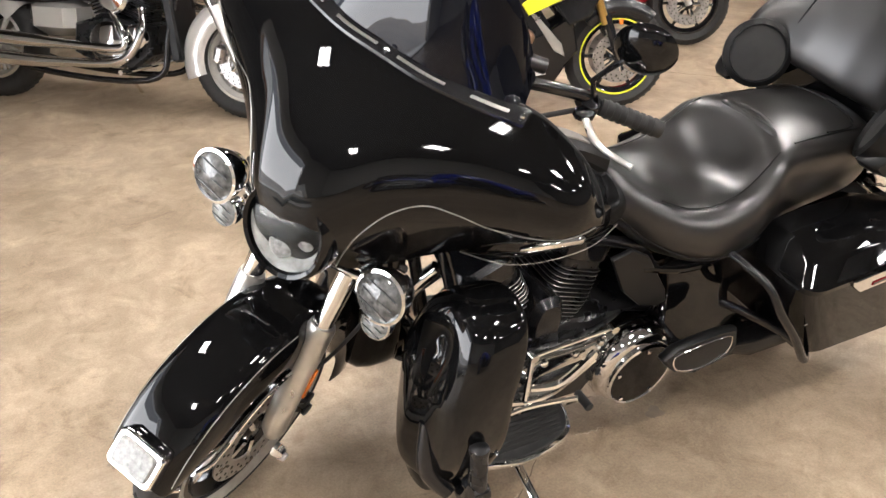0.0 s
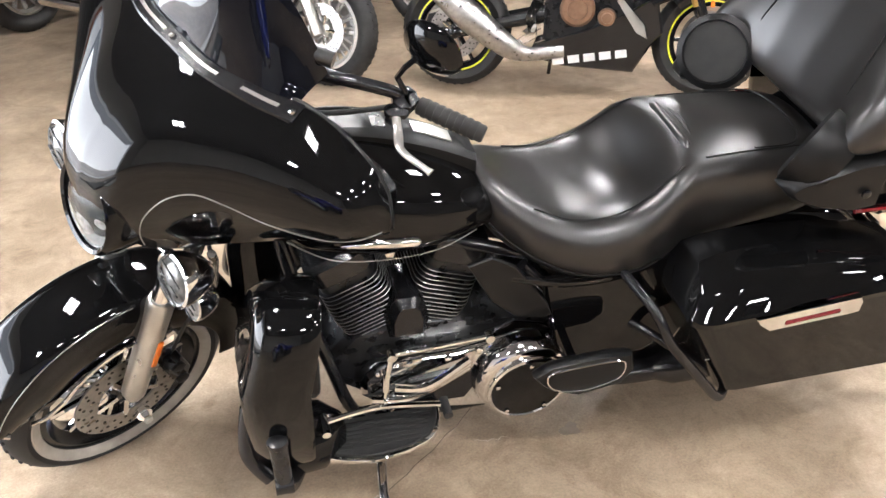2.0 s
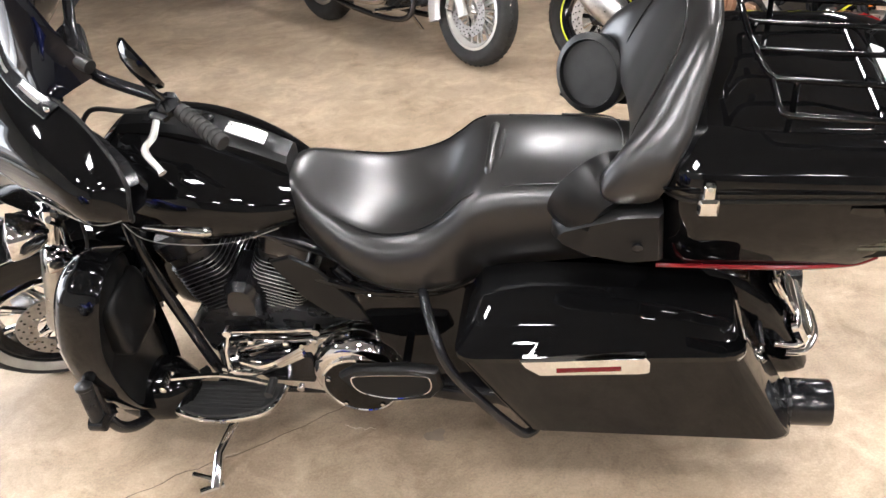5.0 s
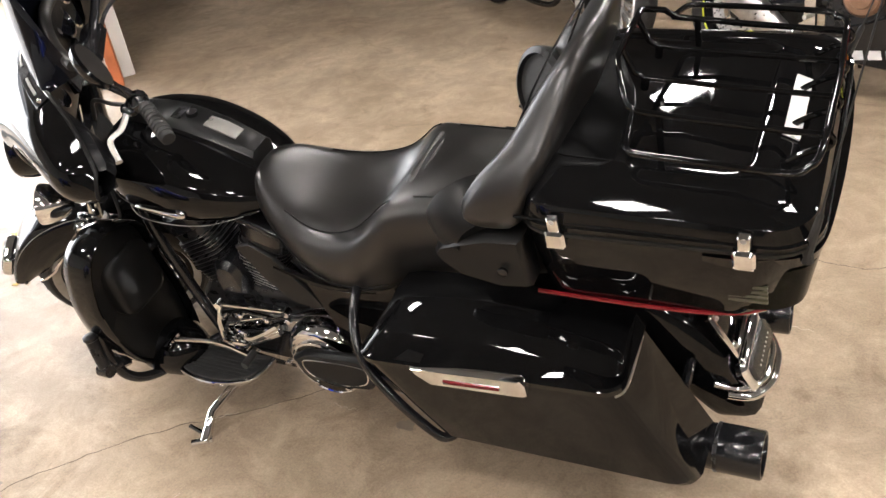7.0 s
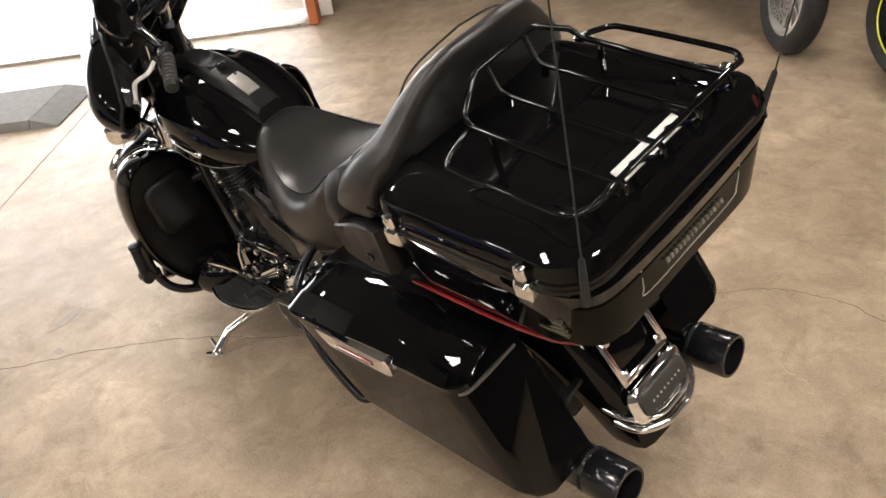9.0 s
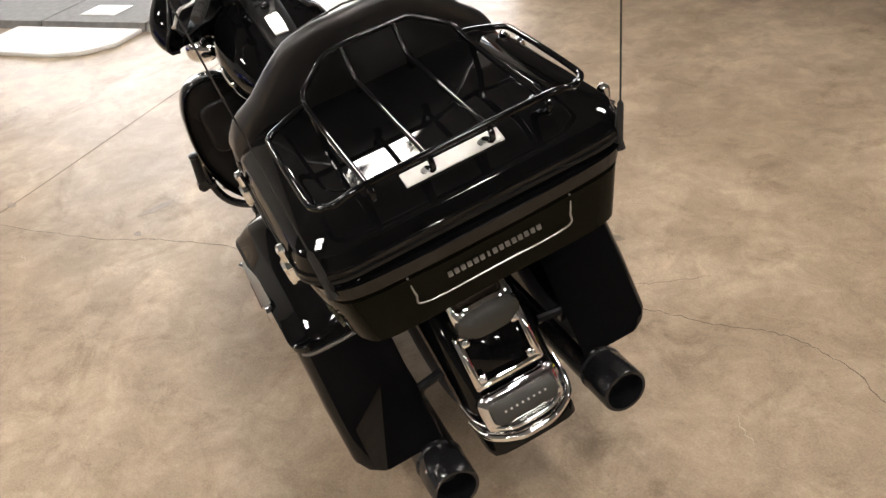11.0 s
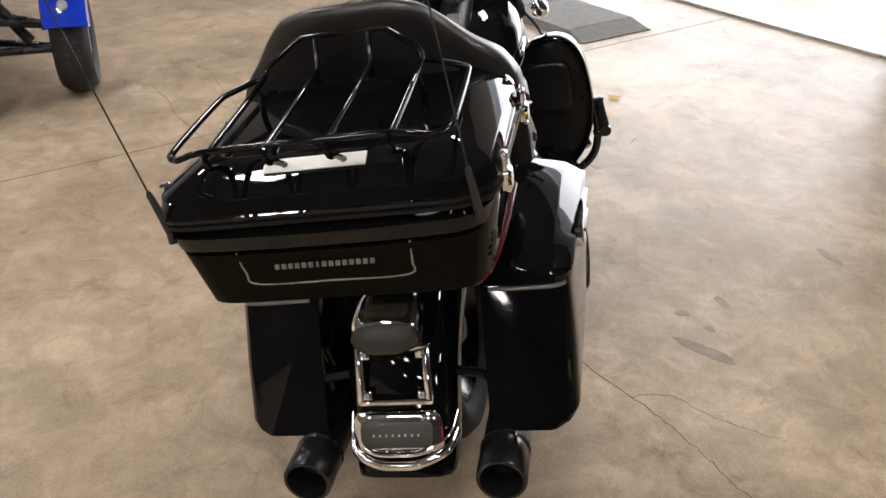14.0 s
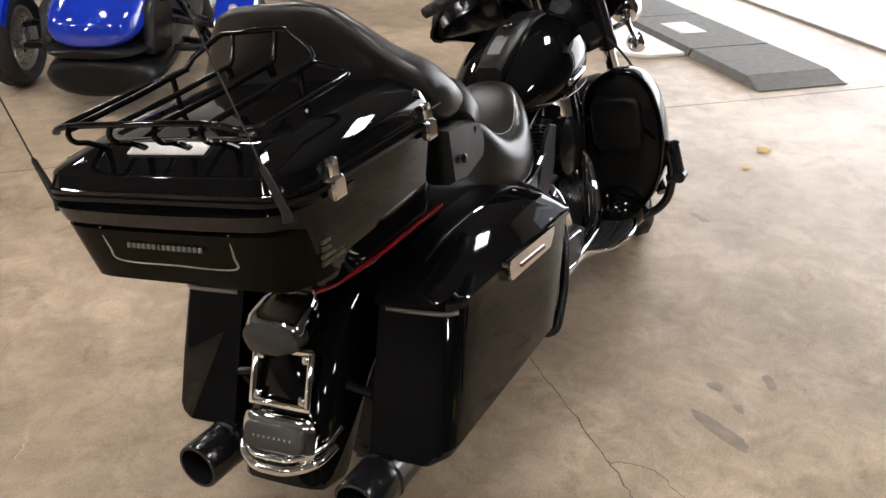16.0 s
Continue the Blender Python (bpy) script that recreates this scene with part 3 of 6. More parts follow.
both_front("lamp_bracket", lambda g, s: tube(g, [(1.37, s * 0.215, 0.80), (1.36, s * 0.2, 0.75), (1.38, s * 0.21, 0.68)], 0.01, 8), CHROME)

# inner fairing and instruments
g = fairing_shell(0.04, 0.93, 0.03, 0.05)
inner = part("inner_fairing", g, SATIN, bike, "satin black inner fairing")
for s in (1, -1):
    g = Geo(FRONT)
    rings = []
    for i in range(19, 40):
        k = (i - 19) / 20
        a, b = fair(NM + s * i, 0.02, 0.012), fair(NM + s * i, 0.9, 0.012)
        m = (a + b) / 2 + np.array((-0.1 * math.sin(math.pi * (0.2 + 0.65 * k)), -s * 0.012, 0))
        rings.append([a, a * 0.5 + m * 0.5 + np.array((-0.012, 0, 0.012)), m, b * 0.5 + m * 0.5 + np.array((-0.012, 0, -0.01)), b])
    loft(g, rings, cap=False, closed=False)
    part("fairing_cap", g, BLACKMETAL, inner, "smooth black fairing wing cap")
g = Geo(FRONT)
tube(g, [(1.06, 0.245, 1.195), (1.12, 0.14, 1.21), (1.155, 0, 1.22), (1.12, -0.14, 1.21), (1.06, -0.245, 1.195)], 0.016, 14, 30)
part("screen_pouch", g, LEATHER, inner, "rolled black pouch along the windscreen")
g = Geo(FRONT)
slab(g, rrect(0.11, 0.22, 0.05), -0.02, 0.0, lambda u, v, w: (1.19 + w * -0.9 - u * 0.25, v, 1.10 + u), 0.006)
dash = part("dashboard", g, SATIN, bike, "black dashboard with chrome-ringed dials")
for y, z, r in ((0.075, 1.15, 0.05), (-0.075, 1.15, 0.05), (0.17, 1.17, 0.028), (-0.17, 1.17, 0.028), (0.17, 1.09, 0.028), (-0.17, 1.09, 0.028)):
    c = (1.206 - (z - 1.10) * 0.25, y, z - 0.02)
    g = Geo(FRONT)
    lathe(g, [(r, 0), (r * 1.05, 0.014), (r * 0.9, 0.018), (r * 0.88, 0.008)], c, (-1, 0, 0.15), 26, cap=False)
    d = part("dial", g, CHROME, dash, "chrome dial ring")
    g = Geo(FRONT)
    lathe(g, [(r * 0.9, 0.009), (0, 0.01)], c, (-1, 0, 0.15), 26)
    part("dial_face", g, TINT, d)
g = Geo(FRONT)
box(g, (1.205, 0, 1.04), (0.03, 0.19, 0.06), bev=0.2)
part("radio", g, TINT, dash)
both_front("fairing_speaker", lambda g, s: lathe(g, [(0.06, 0), (0.062, 0.012), (0.05, 0.016), (0.0, 0.01)], (1.25, s * 0.255, 1.05), (-1, 0, 0.1), 24), SATIN)

# bars
g = Geo(FRONT)
bar = [(0.93, 0.347, 1.079), (0.965, 0.308, 1.106), (1.06, 0.215, 1.135), (1.10, 0.09, 1.10), (1.105, 0, 1.09)]
tube(g, bar + [(x, -y, z) for x, y, z in bar[-2::-1]], 0.0135, 12, 50)
hb = part("handlebar", g, BLACKMETAL, bike, "black handlebar")
for side in (GRIP_L, GRIP_R):
    a, b = np.array((0.93, 0.262, 1.118)), np.array((0.868, 0.395, 1.12))
    g = Geo(side)
    tube(g, [a + (b - a) * t for t in (0, 0.02, 0.98, 1.0)], [0.014, 0.0185, 0.0185, 0.016], 16)
    gr = part("grip", g, RUBBER, hb, "black ribbed rubber grip")
    for k in range(8):
        g = Geo(side)
        tube(g, [a + (b - a) * (0.1 + k * 0.105), a + (b - a) * (0.1 + k * 0.105 + 0.055)], 0.0205, 14)
        part("grip_rib", g, RUBBER, gr)
    g = Geo(side)
    box(g, a + np.array((0.018, -0.022, 0.005)), (0.05, 0.055, 0.05), rot(0, 0, -35), bev=0.3)
    box(g, a + np.array((0.045, -0.012, -0.002)), (0.05, 0.03, 0.03), rot(0, 0, -35), bev=0.3)
    part("switch_housing", g, BLACKMETAL, hb)
    g = Geo(side)
    tube(g, [a + np.array((0.05, -0.01, 0)), a + np.array((0.075, 0.03, -0.01)), (1.03, 0.33, 1.12), (1.015, 0.385, 1.113), (1.012, 0.398, 1.112)], [0.008, 0.010, 0.0085, 0.007, 0.010], 10, 20, flat=0.6)
    part("lever", g, ALLOY, hb, "polished clutch or brake lever")
    g = Geo(side)
    tube(g, [a + np.array((0.02, -0.02, 0.03)), (0.965, 0.225, 1.19), (0.965, 0.24, 1.235), (0.955, 0.262, 1.285)], 0.006, 8)
    ms = part("mirror_stem", g, BLACKMETAL, hb)
    g = Geo(side)
    md = np.array((-0.9, -0.25, 0.12))
    lathe(g, [(0.0, -0.03), (0.034, -0.026), (0.058, -0.012), (0.064, 0.0), (0.059, 0.006)], (0.94, 0.275, 1.307), md, 28)
    mi = part("mirror", g, PAINT, ms, "black oval mirror")
    g = Geo(side)
    lathe(g, [(0.057, 0.0065), (0, 0.0068)], (0.94, 0.275, 1.307), md, 28)
    part("mirror_glass", g, CHROME, mi)
    g = Geo(side)
    tube(g, [a + np.array((0.04, -0.03, -0.01)), (1.05, 0.17, 1.08), (1.13, 0.1, 1.05), (1.2, 0.06, 0.95)], 0.006, 8, 20)
    part("cable", g, RUBBER, hb)
g = Geo(FRONT)
box(g, (1.12, 0, 1.075), (0.07, 0.16, 0.06), bev=0.3)
part("handlebar_riser", g, BLACKMETAL, bike)


# ---- tank, console, seat ----
def egg(x, hw, zb, zt, n=24, sq=2.4, shift=0.0):
    out = []
    for t in np.linspace(0, 2 * math.pi, n, endpoint=False):
        c, s = math.cos(t), math.sin(t)
        y = hw * math.copysign(abs(c) ** (2 / sq), c)
        z = (zb + zt) / 2 + (zt - zb) / 2 * math.copysign(abs(s) ** (2 / sq), s)
        y *= 1 - 0.18 * max(0, s)
        out.append((x + shift * s, y, z))
    return out


g = Geo()
TK = [(1.21, 0.03, 0.84, 0.93), (1.195, 0.11, 0.80, 0.965), (1.15, 0.17, 0.765, 1.0), (1.06, 0.20, 0.745, 1.008), (0.96, 0.207, 0.735, 0.993), (0.86, 0.195, 0.735, 0.955), (0.77, 0.165, 0.745, 0.907), (0.70, 0.12, 0.755, 0.86), (0.66, 0.07, 0.765, 0.825), (0.65, 0.03, 0.775, 0.81)]
loft(g, [egg(*r, 28, 2.7) for r in spl(TK, 30)])
tank = part("fuel_tank", g, PAINT, bike, "gloss black teardrop fuel tank", 60)
for s in (1, -1):
    g = Geo()
    tube(g, [(1.06, s * 0.196, 0.828), (1.02, s * 0.2, 0.83), (0.96, s * 0.202, 0.826), (0.90, s * 0.199, 0.818), (0.885, s * 0.197, 0.815)], [0.004, 0.011, 0.013, 0.013, 0.006], 10, 20, flat=1.0)
    tb = part("tank_badge", g, CHROME, tank, "long chrome tank badge")
    g = Geo()
    tube(g, [(1.17, s * 0.125, 0.80), (1.08, s * 0.187, 0.785), (0.96, s * 0.198, 0.775), (0.84, s * 0.185, 0.775), (0.74, s * 0.145, 0.785)], 0.0013, 6, 40)
    part("pinstripe", g, PIN, tank)
g = Geo()
loft(g, [[(x, -w, z - 0.03), (x, -w, z + 0.004), (x, -w * 0.7, z + 0.018), (x, w * 0.7, z + 0.018), (x, w, z + 0.004), (x, w, z - 0.03)] for x, w, z in spl([(1.13, 0.045, 1.0), (1.05, 0.052, 1.008), (0.95, 0.055, 0.996), (0.82, 0.052, 0.95), (0.72, 0.045, 0.9)], 18)])
console = part("tank_console", g, SATIN, bike, "black console along the tank's top")
# the door's silver colour stands in for lamps reflected in the black console
g = Geo()
loft(g, [[(x, -w, z), (x, -w, z + 0.004), (x, w, z + 0.004), (x, w, z)] for x, w, z in ((0.865, 0.022, 0.9845), (0.82, 0.024, 0.9685), (0.775, 0.022, 0.9465))])
part("fuel_door", g, ALLOY, console, "console door, silver in place of lamp reflections")
g = Geo()
loft(g, [[(x, -0.03, z - 0.02), (x, -0.03, z), (x, 0.03, z), (x, 0.03, z - 0.02)] for x, z in ((1.06, 1.0285), (0.93, 1.0125))])
part("console_recess", g, DARKSTEEL, console)
g = Geo()
lathe(g, [(0.016, 0), (0.016, 0.012), (0.01, 0.016)], (0.91, 0, 1.004), (-0.2, 0, 1), 18)
part("console_knob", g, BLACKMETAL, console)


def seat_ring(x, hw, zb, zs, zc, tuck=0.82):
    half = [(0.0, zc), (0.35, zc * 0.85 + zs * 0.15), (0.66, zs * 0.97 + zc * 0.03), (0.86, zs - 0.012), (0.98, zs - 0.045), (1.0, (zs + zb) / 2), (0.93, zb + 0.02), (tuck, zb)]
    pts = spl(half, 16)
    r = [(x, p[0] * hw, p[1]) for p in pts]
    return r + [(x, -p[0] * hw, p[1]) for p in pts[::-1]]


g = Geo()
RS = [(0.74, 0.03, 0.80, 0.855, 0.862), (0.727, 0.078, 0.775, 0.868, 0.878), (0.69, 0.125, 0.72, 0.862, 0.870), (0.62, 0.17, 0.665, 0.825, 0.822), (0.54, 0.208, 0.63, 0.795, 0.785), (0.46, 0.23, 0.612, 0.79, 0.77), (0.38, 0.235, 0.61, 0.81, 0.775), (0.32, 0.23, 0.615, 0.85, 0.81), (0.275, 0.22, 0.625, 0.89, 0.875), (0.235, 0.205, 0.64, 0.91, 0.918), (0.18, 0.193, 0.66, 0.915, 0.932), (0.10, 0.188, 0.675, 0.915, 0.936), (0.0, 0.182, 0.685, 0.912, 0.93), (-0.08, 0.172, 0.69, 0.905, 0.922), (-0.14, 0.16, 0.70, 0.90, 0.912), (-0.17, 0.14, 0.72, 0.87, 0.88)]
PS = RS
loft(g, [seat_ring(*r) for r in spl(RS, 70)])
seat = pseat = part("seat", g, LEATHER, bike, "black vinyl two-up seat with stitched seams", 80, 5)


def seam(g, table, xs, frac, lift=0.0):
    """A stitched welt over the seat at a share of its half width."""
    pts = []
    for x, k in zip(xs, frac):
        rows = sorted((tuple(q) for q in spl(table, 140)), key=lambda r: r[0])
        vals = [np.interp(x, [r[0] for r in rows], [r[j] for r in rows]) for j in range(1, 5)]
        ring = seat_ring(x, *vals)
        pts.append(np.array(ring[int(k)]) + (0, 0, lift))
    return tube(g, pts, 0.0022, 6, 50)


for s in (0, 1):
    g = Geo()
    seam(g, RS, (0.70, 0.64, 0.56, 0.48, 0.40, 0.34, 0.29), [12, 12, 12, 12, 12, 12, 12])
    part("seam", g if not s else flip(g), SATIN, seat)
    g = Geo()
    seam(g, RS, (0.60, 0.52, 0.44, 0.37, 0.32, 0.28, 0.25), [5, 5, 5, 5, 5, 5, 5])
    part("seam", g if not s else flip(g), SATIN, seat)
    g = Geo()
    seam(g, PS, (0.19, 0.1, 0.0, -0.08), [5, 5, 5, 5])
    part("seam", g if not s else flip(g), SATIN, pseat)
g = Geo()
tube(g, [(0.197, -0.085, 0.918), (0.192, 0, 0.924), (0.197, 0.085, 0.918)], [0.003, 0.009, 0.01, 0.009, 0.003], 8, 12, flat=0.9)
part("seat_slot", g, RUBBER, pseat, "slot for a backrest bracket")
for x in (0.221,):
    g = Geo()
    tube(g, [(x, -0.11, 0.9), (x - 0.003, -0.085, 0.914), (x - 0.004, 0, 0.9215 if x < 0.2 else 0.913), (x - 0.003, 0.085, 0.914), (x, 0.11, 0.9)], [0.004, 0.013, 0.014, 0.013, 0.004], 12, 24)
    part("slot_welt", g, LEATHER, pseat, "rounded welt beside the seat's slot")
g = Geo()
tube(g, [(0.06, 0.135, 0.917), (-0.04, 0.13, 0.914), (-0.075, 0.09, 0.919), (-0.085, 0, 0.923), (-0.075, -0.09, 0.919), (-0.04, -0.13, 0.914), (0.06, -0.135, 0.917)], 0.0024, 6, 50)
part("seam", g, SATIN, pseat)
# ---- luggage trunk, rack, backrest ----
def trunk_ring(z, xf, xr, hw, r=0.09, taper=0.0):
    """A rounded rectangle in plan, a little narrower at the front."""
    pts = rrect((xf - xr) / 2, hw, r, 7, (xf + xr) / 2, 0)
    return [(x, y * (1 - taper * (x - xr) / (xf - xr)), z) for x, y in pts]


g = Geo()
loft(g, [trunk_ring(*r) for r in ((0.805, -0.16, -0.575, 0.262, 0.06), (0.80, -0.155, -0.60, 0.278, 0.07), (0.83, -0.15, -0.625, 0.292, 0.08), (0.90, -0.145, -0.66, 0.31, 0.085), (0.985, -0.14, -0.683, 0.326, 0.09), (1.022, -0.14, -0.688, 0.33, 0.09))])
trunk = part("trunk", g, PAINT, bike, "gloss black luggage trunk", 50)


def lid_ring(k, n=14):
    """Lid cross-sections from the rim up to the crown; the crown is higher in front."""
    table = [(1.026, 0.0), (1.029, -0.005), (1.038, -0.005), (1.041, 0.0), (1.07, 0.007), (1.076, 0.012), (1.104, 0.068), (1.109, 0.08), (1.112, 0.105), (1.111, 0.108), (1.106, 0.114), (1.108, 0.15), (1.113, 0.2)]
    z, inset = table[k]
    pts = rrect(0.275 - inset * 0.8, 0.333 - inset, max(0.03, 0.085 - inset * 0.35), 7, -0.415 + inset * 0.35, 0)
    out = []
    for x, y in pts:
        rise = (x + 0.69) / 0.55
        zz = 1.026 + (z - 1.026) * (0.85 + 0.27 * min(1, rise * 1.25))
        out.append((x, y, zz))
    return out


g = Geo()
loft(g, [lid_ring(k) for k in range(13)])
lid = part("trunk_lid", g, PAINT, trunk, "gloss black trunk lid with a creased shoulder", 26)
g = Geo()
loft(g, [[(x * 1.0, y * 1.004, z) for x, y, z in trunk_ring(zz, -0.136, -0.693 - o, 0.333 + o, 0.092)] for zz, o in ((1.014, 0.0), (1.016, 0.004), (1.023, 0.004), (1.025, 0.0))])
part("lid_seal", g, SATIN, trunk)
# black bumper band round the trunk's rear
g = Geo()


def rear_band(z0, z1, out, x_end, grow=0.0):
    rings = []
    path = [(x, s) for x, s in ((x_end, 1), (-0.58, 1), (-0.655, 0.94), (-0.69, 0.8), (-0.7, 0.4), (-0.702, 0), (-0.7, -0.4), (-0.69, -0.8), (-0.655, -0.94), (-0.58, -1), (x_end, -1))]
    c = spl([(x, s * 0.322, 0) for x, s in path], 44)
    for p in c:
        d = np.array((p[0] + 0.45, p[1], 0))
        d /= np.linalg.norm(d)
        a = np.array((p[0], p[1], 0))
        zin = (z0 - 1.0) * 0.2
        rings.append([a + d * (zin - 0.02) + (0, 0, z0), a + d * (zin + out * 0.8) + (0, 0, z0 + 0.004), a + d * (out + (z1 - 1.0) * 0.2) + (0, 0, z1 - 0.005), a + d * -0.02 + (0, 0, z1)])
    return rings


loft(g, rear_band(0.965, 1.005, 0.008, -0.50))
part("rear_band", g, PAINT, trunk, "gloss black band round the trunk's rear")
g = Geo()
loft(g, rear_band(0.835, 0.962, 0.002, -0.46))
wrap = part("wraparound_lamp", g, SATINLENS, trunk, "smoked wraparound tail lamp")
g = Geo()
tube(g, [(-0.15, 0.287, 0.808), (-0.4, 0.287, 0.804), (-0.54, 0.277, 0.805), (-0.6, 0.255, 0.808)], 0.0055, 8, 16)
both("red_strip", g, RED, trunk, "red reflector strip under the trunk")
for s in (1, -1):
    for z in (0.872, 0.887, 0.902, 0.917):
        g = Geo()
        box(g, (-0.575, s * (0.306 + (z - 0.9) * 0.2), z), (0.07, 0.006, 0.009), rot(-s * 11, 0, 0))
        part("lamp_rib", g, OLIVE, wrap)
g = Geo()
p = [(-0.683, 0.17, 0.96), (-0.678, 0.165, 0.915), (-0.672, 0.15, 0.885), (-0.672, 0, 0.883)]
tube(g, [(x - 0.008, y, z) for x, y, z in p + [(x, -y, z) for x, y, z in p[-2::-1]]], 0.0022, 6, 40)
part("lamp_outline", g, PIN, wrap)
g = Geo()
for i in range(15):
    box(g, (-0.695, 0.094 - i * 0.0134, 0.927), (0.004, 0.0085 if i != 6 else 0.004, 0.0095), rot(0, 14, 0), 0.1)
part("lettering", g, PEWTER, wrap, "pewter-coloured plain letter shapes")

for s in (1, -1):
    for x in (-0.235, -0.575):
        g = Geo()
        tilt = lambda u, v, w, x=x, s=s: (x + u, s * (w + (v - 1.03) * 0.06), v)
        slab(g, rrect(0.012, 0.018, 0.005, 4, 0, 1.05), 0.331, 0.348, tilt, 0.004)
        slab(g, rrect(0.02, 0.021, 0.008, 4, 0, 1.014), 0.331, 0.354, tilt, 0.006)
        tube(g, [(x - 0.017, s * 0.346, 0.997), (x + 0.017, s * 0.346, 0.997)], 0.005, 8)
        la = part("latch", g, CHROME, trunk, "chrome trunk latch")
        g = Geo()
        lathe(g, [(0.006, 0), (0.005, 0.003)], (x, s * 0.348, 1.06), (0, s, 0), 10)
        part("rivet", g, STEEL, la)
    g = Geo()
    tube(g, [(-0.15, s * 0.327, 1.047), (-0.4, s * 0.331, 1.043), (-0.60, s * 0.325, 1.037), (-0.66, s * 0.285, 1.036), (-0.686, s * 0.2, 1.036), (-0.69, 0.0, 1.036)], 0.0035, 6, 40)
    part("lid_bead", g, PAINT, lid)
g = Geo()
lathe(g, [(0.013, 0), (0.013, 0.006), (0.006, 0.008)], (-0.22, -0.316, 1.082), (0.1, -0.8, 0.6), 16)
part("lock", g, CHROME, lid)
g = Geo()
box(g, (-0.617, 0.0, 1.098), (0.032, 0.2, 0.005), rot(0, -24, 0), 0.2)
part("paper_strip", g, PAPER, lid, "white paper strip on the lid")

# rack
RB = 0.0064
rack = part("luggage_rack", tube(Geo(), [(-0.655, 0.25, 1.145), (-0.672, 0.235, 1.15), (-0.68, 0.19, 1.162), (-0.682, 0.1, 1.165), (-0.684, 0, 1.166), (-0.682, -0.1, 1.165), (-0.68, -0.19, 1.162), (-0.672, -0.235, 1.15), (-0.655, -0.25, 1.145)], RB, 10, 50), PAINT, bike, "gloss black tubular luggage rack")
for s in (1, -1):
    g = Geo()
    tube(g, [(-0.352, s * 0.172, 1.19), (-0.354, s * 0.2, 1.185), (-0.358, s * 0.245, 1.172), (-0.368, s * 0.262, 1.168), (-0.39, s * 0.267, 1.166), (-0.50, s * 0.27, 1.158), (-0.62, s * 0.27, 1.148), (-0.65, s * 0.262, 1.146), (-0.664, s * 0.243, 1.147)], RB, 10, 60)
    part("side_loop", g, PAINT, rack)
    g = Geo()
    tube(g, [(-0.68, s * 0.172, 1.158), (-0.5, s * 0.172, 1.174), (-0.36, s * 0.172, 1.19), (-0.344, s * 0.17, 1.20), (-0.336, s * 0.162, 1.212), (-0.312, s * 0.1, 1.248), (-0.309, s * 0.085, 1.253), (-0.308, 0, 1.254)], RB, 10)
    part("top_rail", g, PAINT, rack)
    g = Geo()
    tube(g, [(-0.683, s * 0.058, 1.16), (-0.5, s * 0.058, 1.174), (-0.345, s * 0.058, 1.19), (-0.33, s * 0.058, 1.2), (-0.309, s * 0.058, 1.252)], RB * 0.9, 10)
    part("slat", g, PAINT, rack)
    for y in (0.058, 0.172):
        g = Geo()
        tube(g, [(-0.683, s * y, 1.162), (-0.692, s * y, 1.148), (-0.682, s * y, 1.132), (-0.655, s * y, 1.122), (-0.625, s * y, 1.104), (-0.61, s * y, 1.09)], [RB * 0.9, RB * 0.9, RB * 0.9, RB * 0.9, RB, RB * 1.2], 8, 18)
        part("foot", g, PAINT, rack)
    g = Geo()
    tube(g, [(-0.4, s * 0.172, 1.186), (-0.4, s * 0.172, 1.11)], RB, 8)
    part("foot", g, PAINT, rack)
    g = Geo()
    tube(g, [(-0.35, s * 0.058, 1.192), (-0.345, s * 0.058, 1.165)], RB * 1.25, 8)
    part("foot", g, PAINT, rack)

# passenger backrest, wrapping round the trunk's front
g = Geo()
rings = []
for k in np.linspace(-1, 1, 41):
    a = abs(k)
    y = 0.332 * k
    zt = np.interp(a, [0, 0.25, 0.45, 0.6, 0.75, 0.88, 0.97, 1], [1.302, 1.3, 1.285, 1.24, 1.18, 1.145, 1.105, 1.06])
    zb = np.interp(a, [0, 0.5, 0.8, 0.95, 1], [0.94, 0.95, 0.985, 0.99, 1.02])
    fx = np.interp(a, [0, 0.4, 0.7, 0.9, 1], [-0.085, -0.075, -0.045, 0.0, -0.03])
    bx = np.interp(a, [0, 0.8, 1], [-0.17, -0.15, -0.12])
    ring = []
    for u, w in ((0, 0.5), (0.05, 0.1), (0.25, -0.08), (0.5, -0.06), (0.75, 0.08), (0.93, 0.3), (1.0, 0.6), (0.97, 0.9), (0.8, 1.0), (0.4, 1.0), (0.05, 0.95)):
        z = zb + (zt - zb) * u
        lean = -0.115 * ((z - 0.95) / 0.35)
        ring.append((fx + (bx - fx) * w + lean, y, z))
    rings.append(spl(ring, 26, True))
loft(g, rings)
back = part("backrest", g, LEATHER, bike, "padded black vinyl wraparound backrest", 80, 3)
